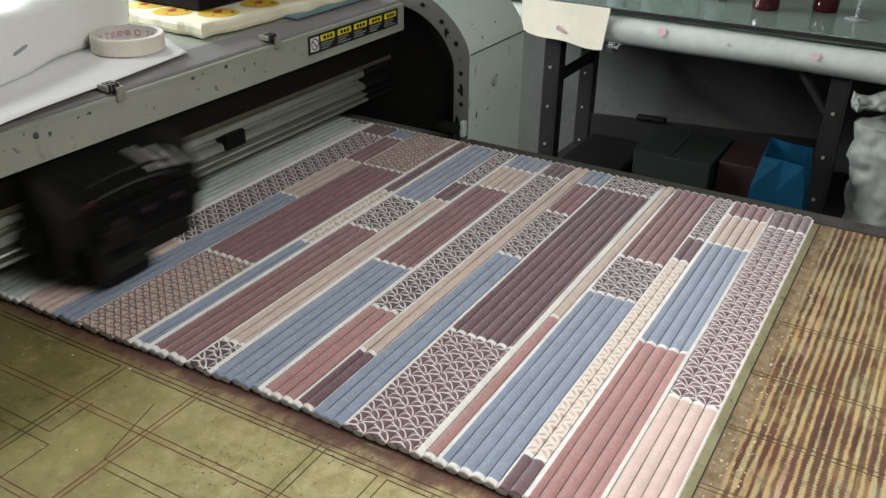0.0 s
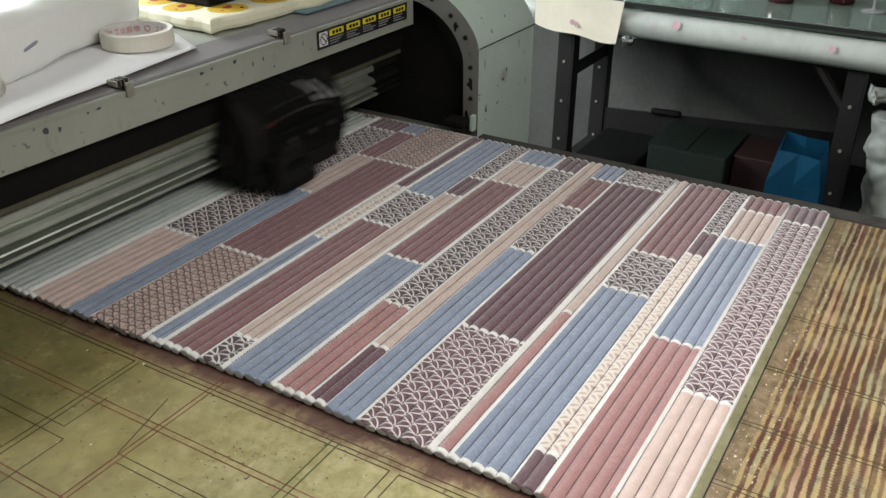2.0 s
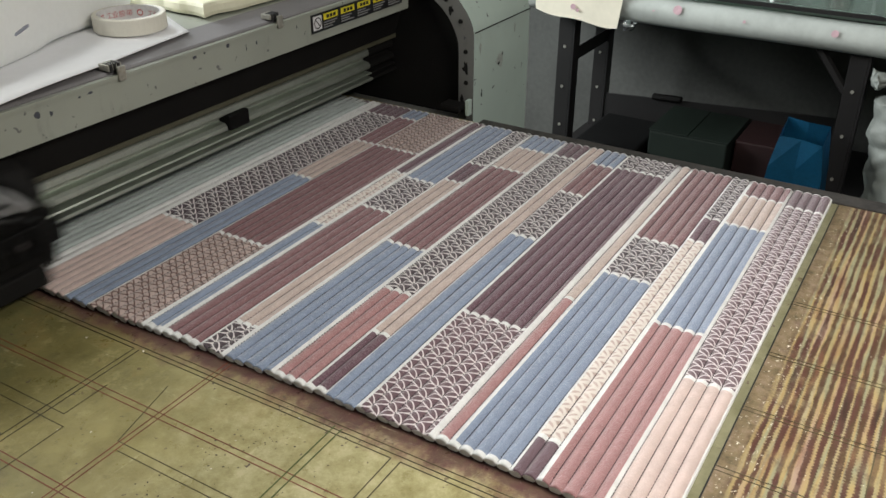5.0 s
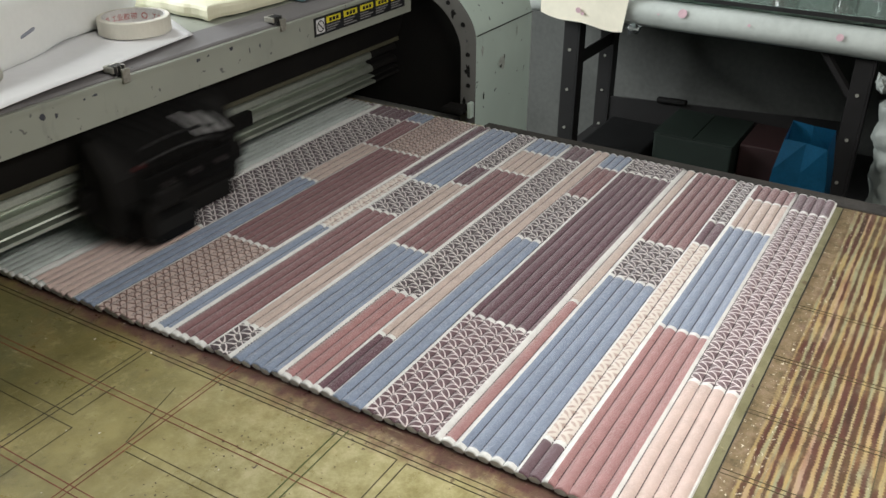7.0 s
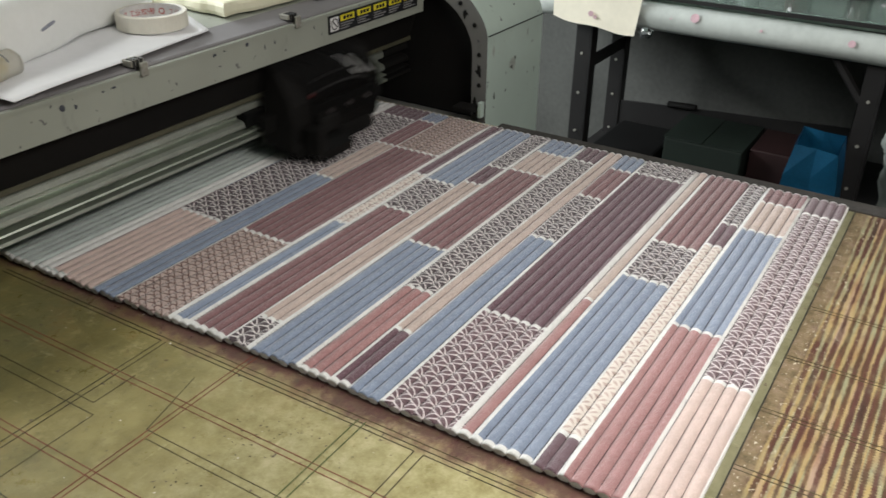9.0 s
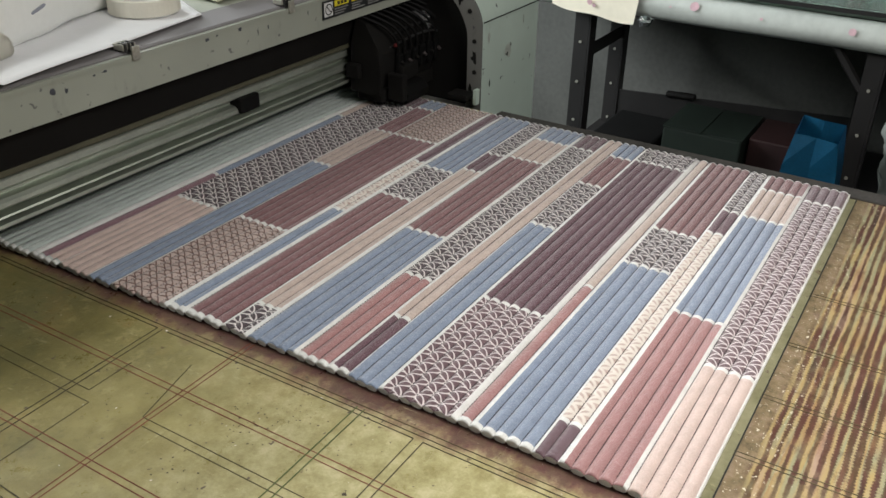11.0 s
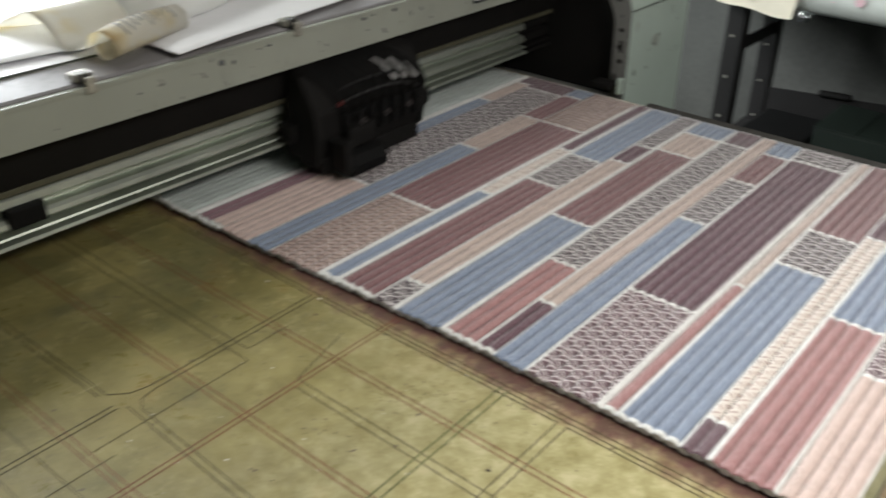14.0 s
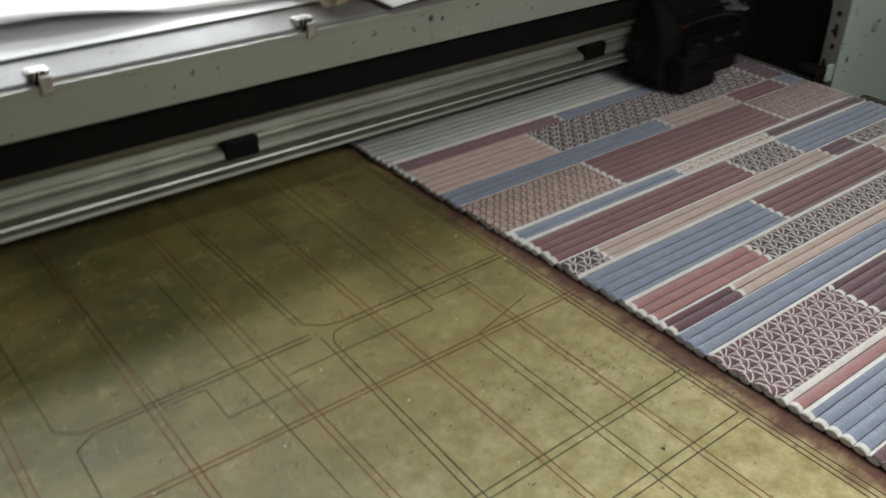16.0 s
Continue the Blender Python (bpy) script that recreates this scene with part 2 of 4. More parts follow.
def stitch_material():
    n = Nodes("stitched_seam")
    x, _, _ = n.xyz()
    dots = n.step(n.math("FRACT", n.math("MULTIPLY", x, 200.0)), 0.66, 0.76)
    return n.done(n.mix(dots, (0.02, 0.018, 0.018), (0.30, 0.28, 0.28)), 0.9)


def painted_metal(name, colour, dirt=0.5, rough=0.45):
    """Chipped, smeared machine paint."""
    n = Nodes(name)
    c = n.mix(n.step(n.noise(4, 4), 0.35, 0.7), tuple(v * 0.88 for v in colour), colour)
    c = n.mix(n.math("MULTIPLY", n.step(n.noise(16, 6, 0.7, (1, 1, 0.35)), 0.58, 0.72), dirt * 0.5), c, tuple(v * 0.45 for v in colour))
    c = n.mix(n.math("MULTIPLY", n.step(n.noise(60, 2, 0.6), 0.70, 0.74), dirt), c, (0.05, 0.05, 0.06))
    n.bump(n.noise(220, 3), 0.08, 0.0006)
    return n.done(c, n.math("ADD", rough - 0.1, n.math("MULTIPLY", n.noise(18), 0.25)))


BED = bed_material()
STRIPES = stripes_material()
STITCH = stitch_material()
COVER = painted_metal("off_white_machine_paint", (0.34, 0.36, 0.31), 0.7)
HOUSING = painted_metal("pale_green_machine_paint", (0.53, 0.635, 0.57), 0.9)
RIM = painted_metal("worn_grey_rim_paint", (0.15, 0.15, 0.14), 1.0)
LEDGE = painted_metal("worn_grey_ledge", (0.21, 0.20, 0.205), 1.0, 0.6)
BLACK = plain("black_plastic", (0.006, 0.006, 0.006), 0.6)
BLACK.node_tree.nodes["Principled BSDF"].inputs["Specular IOR Level"].default_value = 0.15
# black parts, and the shade painted onto the guide rail's far end
BLACK_AND_SHADE = plain("matt_black_and_shade", (0.008, 0.0075, 0.007), 0.75)
BLACK_AND_SHADE.node_tree.nodes["Principled BSDF"].inputs["Specular IOR Level"].default_value = 0.2
DARK = plain("black_painted_angle_steel", (0.013, 0.012, 0.012), 0.5)
ALU = plain("brushed_aluminium", (0.56, 0.60, 0.53), 0.52, 0.92, 0.2, 20, 300, 0.1)
BRASS = plain("yellowed_strip", (0.105, 0.102, 0.066), 0.5, 0.2)
STEEL = plain("dull_steel", (0.40, 0.39, 0.34), 0.5, 0.5, 0.4, 60)
PAPER = plain("white_paper", (0.82, 0.82, 0.84), 0.75, 0, 0.05, 6, 60, 0.1)
CREAM = plain("cream_paper", (0.76, 0.71, 0.58), 0.8, 0, 0.1, 8, 60, 0.1)
AGED = Nodes("yellowed_paper")
AGED = AGED.done(AGED.ramp(AGED.noise(14, 4, 0.6), [(0.48, (0.82, 0.80, 0.73)), (0.60, (0.78, 0.71, 0.53)), (0.72, (0.62, 0.46, 0.20))]), 0.8)
TAPE = plain("cream_masking_tape", (0.72, 0.69, 0.60), 0.6, 0, 0.06, 30, 200, 0.1)
SILVER = plain("silver_foil_label", (0.90, 0.90, 0.92), 0.32, 0.35, 0.2, 25, 90, 0.4)
YELLOW = plain("yellow_print", (0.72, 0.48, 0.05), 0.6, 0, 0.15)
LEMON = plain("pale_lemon_foam", (0.84, 0.81, 0.62), 0.75, 0, 0.08)
RED = plain("red_print", (0.45, 0.06, 0.05), 0.6)
INKBLACK = plain("black_print", (0.02, 0.02, 0.02), 0.6)
SIGNBLACK = plain("black_sign_film", (0.015, 0.016, 0.018), 0.35)
SIGNYELLOW = plain("yellow_sign_print", (0.75, 0.65, 0.03), 0.45, 0, 0.08)
SIGNWHITE = plain("white_sign_print", (0.7, 0.7, 0.7), 0.45, 0, 0.05)
SIGNGREY = plain("grey_sign_lettering", (0.25, 0.25, 0.25), 0.5)
LINE_RED = plain("red_ink_line", (0.19, 0.058, 0.032), 0.6, 0, 0.5, 20)
LINE_BLACK = plain("black_ink_line", (0.050, 0.040, 0.019), 0.6, 0, 0.6, 20)
SPOT = plain("dried_brown_ink", (0.05, 0.035, 0.02), 0.5)
SMUDGE = plain("blue_black_smudge", (0.05, 0.055, 0.07), 0.6)
LINE_GREEN = plain("green_ink_line", (0.075, 0.10, 0.03), 0.6, 0, 0.4, 20)
LINE_PALE = plain("grey_ink_line", (0.088, 0.072, 0.034), 0.6, 0, 0.5, 20)
WALL = plain("grey_plaster", (0.098, 0.100, 0.092), 0.9, 0, 0.3, 3, 60, 0.3)
FLOOR = plain("dark_concrete", (0.10, 0.095, 0.09), 0.7, 0, 0.4, 5, 70, 0.3)
ROLL = plain("stained_white_vinyl", (0.47, 0.50, 0.47), 0.5, 0, 0.2, 6, 50, 0.2)
STAIN = plain("pink_ink_stain", (0.60, 0.40, 0.44), 0.5)
BAGBLUE = plain("blue_paper_bag", (0.01, 0.11, 0.22), 0.45, 0, 0.3, 10)
SACK = plain("cloudy_white_plastic", (0.21, 0.225, 0.205), 0.62, 0, 0.2, 7)
DUSTY = plain("dusty_dark_steel", (0.040, 0.036, 0.032), 0.8, 0, 0.6, 30)
GREENBOX = plain("dark_green_card", (0.006, 0.014, 0.009), 0.7)
REDBOX = plain("dark_red_card", (0.022, 0.005, 0.005), 0.7)
BOTTLE = plain("red_brown_bottle", (0.045, 0.006, 0.008), 0.12)


def glass_material(name, colour, rough=0.03):
    n = Nodes(name)
    return n.done(colour, rough, 0.0, Transmission_Weight=0.85, IOR=1.45)


GLASS = glass_material("green_table_glass", (0.70, 0.85, 0.78))
CLEAR = glass_material("clear_glass", (0.95, 0.97, 0.97))

# ---- building ----


def mesh_of(name, bm, *mats):
    me = bpy.data.meshes.new(name)
    bmesh.ops.recalc_face_normals(bm, faces=bm.faces)
    bm.to_mesh(me)
    bm.free()
    for m in mats:
        me.materials.append(m)
    return me


def part(name, bm, material, parent=None, label="", smooth=False):
    me = mesh_of(name, bm, material)
    if smooth:
        me.shade_smooth()
    ob = new(name, me)
    if parent is not None:
        ob.parent = parent
    if label:
        ob["label"] = label
    return ob


def thing(name, label, category, group="", kind=""):
    return tagged(new(name), label, category, group, kind)


def box(x0, x1, y0, y1, z0, z1, bevel=0.0, bm=None):
    own = bmesh.new()
    bmesh.ops.create_cube(own, size=1)
    for v in own.verts:
        v.co = ((x0 + x1) / 2 + v.co.x * (x1 - x0), (y0 + y1) / 2 + v.co.y * (y1 - y0), (z0 + z1) / 2 + v.co.z * (z1 - z0))
    if bevel:
        bmesh.ops.bevel(own, geom=own.edges[:], offset=bevel, segments=2, affect="EDGES", profile=0.6)
    if bm is None:
        return own
    return joined(bm, own)


def joined(bm, own):
    me = bpy.data.meshes.new("tmp")
    own.to_mesh(me)
    own.free()
    bm.from_mesh(me)
    bpy.data.meshes.remove(me)
    return bm


def cyl(a, b, r0, r1=None, seg=20, bm=None, caps=True):
    a, b = Vector(a), Vector(b)
    own = bmesh.new()
    bmesh.ops.create_cone(own, cap_ends=caps, segments=seg, radius1=r0, radius2=r0 if r1 is None else r1, depth=(b - a).length)
    turn = (b - a).to_track_quat("Z", "Y").to_matrix().to_4x4()
    bmesh.ops.transform(own, matrix=Matrix.Translation((a + b) / 2) @ turn, verts=own.verts)
    return own if bm is None else joined(bm, own)


def prism(profile, x0, x1):
    """A profile of (y, z) corners drawn along x."""
    bm = bmesh.new()
    rows = [[bm.verts.new((x, y, z)) for y, z in profile] for x in (x0, x1)]
    k = len(profile)
    for i in range(k):
        bm.faces.new((rows[0][i], rows[0][(i + 1) % k], rows[1][(i + 1) % k], rows[1][i]))
    bm.faces.new(rows[0])
    bm.faces.new(rows[1][::-1])
    return bm


def lathe(profile, x, y, seg=28):
    """A profile of (radius, z) turned round an upright axis."""
    bm = bmesh.new()
    rings = [[bm.verts.new((x + r * math.cos(2 * math.pi * i / seg), y + r * math.sin(2 * math.pi * i / seg), z)) for i in range(seg)] for r, z in profile]
    for a, b in zip(rings, rings[1:]):
        for i in range(seg):
            bm.faces.new((a[i], a[(i + 1) % seg], b[(i + 1) % seg], b[i]))
    return bm


def tube_path(points, r, seg=8):
    """A bent hose or wire through points."""
    bm = bmesh.new()
    pts = [Vector(p) for p in points]
    fine = []
    for i in range(len(pts) - 1):
        p0, p1, p2, p3 = pts[max(i - 1, 0)], pts[i], pts[i + 1], pts[min(i + 2, len(pts) - 1)]
        for k in range(6):
            s = k / 6
            fine.append(0.5 * (2 * p1 + (p2 - p0) * s + (2 * p0 - 5 * p1 + 4 * p2 - p3) * s * s + (3 * p1 - p0 - 3 * p2 + p3) * s ** 3))
    fine.append(pts[-1])
    rings = []
    for i, p in enumerate(fine):
        d = (fine[min(i + 1, len(fine) - 1)] - fine[max(i - 1, 0)]).normalized()
        q = d.to_track_quat("Z", "Y")
        rings.append([bm.verts.new(p + q @ Vector((r * math.cos(2 * math.pi * k / seg), r * math.sin(2 * math.pi * k / seg), 0))) for k in range(seg)])
    for a, b in zip(rings, rings[1:]):
        for k in range(seg):
            bm.faces.new((a[k], a[(k + 1) % seg], b[(k + 1) % seg], b[k]))
    bm.faces.new(rings[0])
    bm.faces.new(rings[-1][::-1])
    return bm


def sheet(corners, nu, nv, lift, thick=0.0006):
    """A thin limp sheet over four corners (x, y, z), lifted by lift(u, v)."""
    a, b, c, d = (Vector(p) for p in corners)
    bm = bmesh.new()
    grid = []
    for i in range(nu + 1):
        u = i / nu
        col = []
        for j in range(nv + 1):
            v = j / nv
            p = a * (1 - u) * (1 - v) + b * u * (1 - v) + c * u * v + d * (1 - u) * v
            col.append(bm.verts.new(p + Vector((0, 0, lift(u, v)))))
        grid.append(col)
    for i in range(nu):
        for j in range(nv):
            bm.faces.new((grid[i][j], grid[i + 1][j], grid[i + 1][j + 1], grid[i][j + 1]))
    bmesh.ops.recalc_face_normals(bm, faces=bm.faces)
    bmesh.ops.solidify(bm, geom=bm.faces[:], thickness=thick)
    return bm


# ---- the room ----
BED_Z = 0.85
tagged(part("floor", box(-3.0, 2.75, -2.6, 3.2, -0.1, 0.0), FLOOR), "dark worn concrete workshop floor", "floor", "", "structure")
tagged(part("wall_east", box(2.4, 2.55, -2.6, 3.2, 0.0, 2.8), WALL), "grey plastered workshop wall behind the side table", "wall", "", "structure")
tagged(part("wall_west", box(-3.15, -3.0, -2.6, 3.2, 0.0, 2.8), WALL), "plain grey plastered workshop wall", "wall", "", "structure")
wall = box(-3.0, 2.4, 3.05, 3.2, 0.0, 1.59)  # with the long window opening that lets the daylight in
for x0, x1, z0, z1 in ((-3.0, -0.41, 1.59, 2.41), (1.81, 2.4, 1.59, 2.41), (-3.0, 2.4, 2.41, 2.8)):
    box(x0, x1, 3.05, 3.2, z0, z1, 0.0, wall)
tagged(part("wall_north", wall, WALL), "grey plastered workshop wall with a long window opening", "wall", "", "structure")
tagged(part("wall_south", box(-3.0, 2.4, -2.75, -2.6, 0.0, 2.8), WALL), "plain grey plastered workshop wall", "wall", "", "structure")
tagged(part("ceiling", box(-3.15, 2.55, -2.75, 3.2, 2.8, 2.9), WALL), "plain grey ceiling", "ceiling", "", "structure")

# ---- the printing bed ----
bed = thing("printer_bed", "flatbed printer table with a yellow-green stained board and old ink lines", "printer table")
part("board", box(-1.3, 0.895, -1.6, 2.4, BED_Z - 0.03, BED_Z, 0.002), BED, bed)
part("edge_rail", box(0.868, 0.908, -1.6, 0.69, BED_Z - 0.06, BED_Z + 0.004, 0.002), DUSTY, bed, "dark dirty edge rail")
part("apron", box(-1.28, 0.90, -1.58, 2.38, BED_Z - 0.16, BED_Z - 0.032), DARK, bed)
for lx in (-1.2, 0.8):
    for ly in (-1.5, 2.2):
        part("leg", box(lx, lx + 0.08, ly, ly + 0.08, 0, BED_Z - 0.16, 0.004), DARK, bed)
part("ink_stripes", box(-1.0, 0.872, -1.2, -0.0145, BED_Z + 0.0001, BED_Z + 0.0003), STRIPES, bed, "brown and yellow striped overspray")


def ink_line(x0, y0, x1, y1, material, width=0.0016, lift=0.0006):
    """A printed line on the board."""
    a, b = Vector((x0, y0, 0)), Vector((x1, y1, 0))
    d = (b - a).normalized()
    s = Vector((-d.y, d.x, 0)) * width / 2
    bm = bmesh.new()
    lo, hi = BED_Z + 0.0001, BED_Z + 0.0001 + lift * 0.3
    vs = [[bm.verts.new((*(p + k).xy, z)) for p, k in ((a, s), (b, s), (b, -s), (a, -s))] for z in (lo, hi)]
    bm.faces.new(vs[1])
    for i in range(4):
        bm.faces.new((vs[0][i], vs[0][(i + 1) % 4], vs[1][(i + 1) % 4], vs[1][i]))
    return part("ink_line", bm, material, bed)


# red grid
for i, x in enumerate((-0.119, -0.252, -0.397, -0.530, -0.664)):
    for d in (-0.0035, 0.0035):
        ink_line(x + d, -0.6, x + d * 1.4, 1.6, LINE_RED, 0.0014, 0.0006 + 0.0001 * (i % 2))
for y in (0.547, -0.02, -0.3):
    for d in (-0.0035, 0.0035):
        ink_line(-1.0, y + d - 0.004, -0.002, y + d, LINE_RED, 0.0014, 0.0009)
# black outlines with cut corners beside the mat
for p in ((-0.034, 0.10, -0.034, 1.0), (-0.041, 0.10, -0.041, 0.272), (-0.041, 0.284, -0.041, 0.655), (-0.041, 0.672, -0.041, 1.0),
          (-0.041, 0.672, -0.290, 0.668), (-0.041, 0.664, -0.288, 0.659), (-0.290, 0.668, -0.312, 0.673), (-0.312, 0.673, -0.330, 0.690),
          (-0.330, 0.690, -0.342, 1.2), (-0.338, 0.694, -0.350, 1.2), (-0.288, 0.659, -0.308, 0.655), (-0.308, 0.655, -0.318, 0.640),
          (-0.318, 0.640, -0.330, 0.30), (-0.326, 0.655, -0.340, 0.30), (-0.335, 0.668, -0.600, 0.662), (-0.335, 0.660, -0.590, 0.655),
          (-0.590, 0.655, -0.612, 0.640), (-0.612, 0.640, -0.620, 0.30), (-0.600, 0.662, -0.622, 0.680), (-0.622, 0.680, -0.632, 1.1),
          (-0.041, 0.284, -0.300, 0.281), (-0.041, 0.272, -0.300, 0.270)):
    ink_line(*p, LINE_BLACK, 0.0012, 0.0012)
# paler older outlines
for p in ((-0.172, 0.640, -0.172, 1.2), (-0.187, 0.622, -0.187, 1.2), (-0.187, 0.622, -0.390, 0.618), (-0.172, 0.640, -0.110, 0.641), (-0.172, 0.552, -0.075, 0.578),
          (-0.172, 0.20, -0.172, 0.552), (-0.183, 0.20, -0.183, 0.541), (-0.472, 0.595, -0.472, 0.650), (-0.472, 0.595, -0.377, 0.597),
          (-0.434, 0.90, -0.428, 0.30), (-0.519, 0.64, -0.536, 1.1), (-0.472, 0.650, -0.510, 0.650), (-0.026, 0.05, -0.026, 0.62)):
    ink_line(*p, LINE_PALE, 0.0010, 0.0014)
for d in (0, 0.010):
    ink_line(-0.45, 0.348 + d, -0.03, 0.356 + d, LINE_GREEN, 0.0014, 0.0016)
for y in (-0.0135,):
    ink_line(-0.9, y, 0.872, y, INKBLACK, 0.0016, 0.0019)
for k, x in enumerate((0.12, 0.235, 0.36, 0.50, -0.05)):
    for d in (0.0, 0.007):
        ink_line(x + d, -0.8, x + d, -0.012, LINE_PALE, 0.0011, 0.0021)
for p in ((-0.9, -0.156, 0.30, -0.156), (0.30, -0.156, 0.315, -0.170), (0.315, -0.170, 0.315, -0.30), (0.335, -0.30, 0.335, -0.170), (0.335, -0.170, 0.36, -0.15), (0.36, -0.15, 0.87, -0.15)):
    ink_line(*p, LINE_PALE, 0.0011, 0.0021)
# spatters on the board
rs = random.Random(12)
for cx, cy, spread, count in ((-0.085, 0.42, 0.03, 26), (-0.12, 0.45, 0.05, 30), (-0.06, 0.36, 0.10, 26), (-0.035, 0.435, 0.012, 10), (-0.21, 0.46, 0.04, 14), (-0.146, 0.298, 0.004, 3), (-0.30, 0.55, 0.2, 14)):
    for _ in range(count):
        x, y, r = rs.gauss(cx, spread * 0.5), rs.gauss(cy, spread * 0.5), rs.uniform(0.0003, 0.0011) * (2.2 if count <= 3 else 1)
        if x > -0.015:
            continue
        bm = bmesh.new()
        n_ = 7
        ring = [bm.verts.new((x + r * rs.uniform(0.6, 1.5) * math.cos(6.283 * k / n_), y + r * rs.uniform(0.6, 1.5) * math.sin(6.283 * k / n_), BED_Z + 0.0004)) for k in range(n_)]
        mid = bm.verts.new((x, y, BED_Z + 0.0010))
        for k in range(n_):
            bm.faces.new((ring[k], ring[(k + 1) % n_], mid))
        part("ink_spot", bm, SPOT, bed)

# ---- the ribbed mat ----
P, LENGTH, TOP, RIBS = 0.015, 0.865, 0.0125, 76
GROUPS = [  # first and last half rib, whether the front end stays white, (end of the field, print)
    (0, 7, 0, [(0.247, "pink"), (0.79, "patL"), (9, "plum")]),
    (9, 16, 0, [(0.343, "rose"), (0.677, "blue"), (0.798, "beige"), (9, "dred")]),
    (18, 21, 0, [(0.062, "plum"), (0.59, "beipat"), (0.68, "plumdk"), (9, "patD")]),
    (22, 30, 1, [(0.432, "blue"), (0.558, "patD"), (9, "dred")]),
    (32, 33, 1, [(0.338, "rose"), (9, "beige")]),
    (35, 46, 0, [(0.236, "patL"), (0.797, "plumdk"), (9, "patD")]),
    (48, 53, 0, [(0.468, "blue"), (0.65, "patD"), (0.79, "dred"), (9, "blue")]),
    (54, 56, 1, [(0.135, "plumdk"), (9, "beige")]),
    (58, 63, 1, [(0.233, "rose"), (0.79, "patD"), (9, "plum")]),
    (65, 73, 0, [(0.348, "blue"), (0.685, "dred"), (0.79, "beige"), (9, "blue")]),
    (75, 78, 0, [(0.062, "patD"), (0.59, "beige"), (0.678, "plumdk"), (9, "patD")]),
    (80, 87, 1, [(0.43, "dred"), (0.562, "patD"), (9, "blue")]),
    (89, 91, 1, [(0.34, "blue"), (0.572, "beipat"), (9, "plumdk")]),
    (93, 104, 0, [(0.236, "dia"), (0.66, "dred"), (9, "dia")]),
    (106, 110, 0, [(0.47, "blue"), (0.66, "beige"), (0.81, "dred"), (9, "blue")]),
    (112, 122, 0, [(0.236, "pink"), (0.80, "patD"), (9, "plum")]),
    (123, 126, 0, [(0.332, "purple"), (0.682, "blue"), (0.815, "beige"), (9, "plum")]),
]
FIRST_WET = 119  # half ribs from here on are printed while the clip runs
NAMES = list(INK)


def fields(h):
    """The prints along half rib h: (x0, x1, print)."""
    for a, b, tip, rows in GROUPS:
        if a <= h <= b:
            out, x = [], 0.007 if tip else 0.0015
            for end, ink in rows:
                e = min(end, LENGTH - 0.004)
                out.append((x, e - 0.0035 if end < 1 else e, ink))
                x = end + 0.0035
            return out
    return []


def rib_rows(h):
    """Cuts along x and the print of each piece, white or bare between the fields."""
    cuts, last = [], 0.0
    for x0, x1, ink in fields(h):
        cuts += [(last, x0, "white"), (x0, x1, ink)]
        last = x1
    cuts.append((last, LENGTH, "white"))
    return cuts


def dome(s, r=1.0):
    """Height of the rib's skin over the board at s from -1 to 1 across it."""
    return 0.0083 + (TOP - 0.0083) * max(0.0, 1 - s * s) ** 0.80


SEG = 5


def rounding(d, r=0.0022):
    """How much of its height the rib has d metres from its end."""
    return 0.84 + 0.16 * math.sqrt(max(0.0, 1 - (1 - min(1.0, d / r)) ** 2))


EDGED = (21, 53)  # half ribs with a pale margin along their seam
THIN = (8, 31, 47, 57, 64, 74, 79, 88, 92)  # half ribs that hold a narrow white line


def half_rib(bm, i, side, cuts, jit, lift=0.0, slot=None, a0=0, a1=SEG):
    """One half of rib i's skin, cut into its prints."""
    y = (i + 0.5) * P
    ss = [k / SEG for k in range(SEG + 1)] if side else [-1 + k / SEG for k in range(SEG + 1)]
    for x0, x1, ink in cuts:
        if ink is None or x1 - x0 < 1e-5:
            continue
        n = max(4 if x0 < 0.001 or x1 > LENGTH - 0.001 else 1, int((x1 - x0) / 0.04))
        prev = None
        for k in range(n + 1):
            x = x0 + (x1 - x0) * k / n
            round_ = rounding(min(x, LENGTH - x)) if lift == 0.0 else 1.0
            w = math.sin(x * 23 + i * 1.7) * 0.00018
            ring = [bm.verts.new((x + (jit[0] * max(0.0, 1 - x / 0.04) if lift == 0.0 or jit[0] else 0) + (jit[1] if x > LENGTH - 0.001 else 0), y + s * 0.00745 + w, BED_Z + dome(s) * round_ + lift)) for s in ss]
            if prev:
                for a in range(a0, a1):
                    f = bm.faces.new((prev[a], ring[a], ring[a + 1], prev[a + 1]))
                    f.material_index = NAMES.index(ink) if slot is None else slot
                    f.smooth = True
            prev = ring


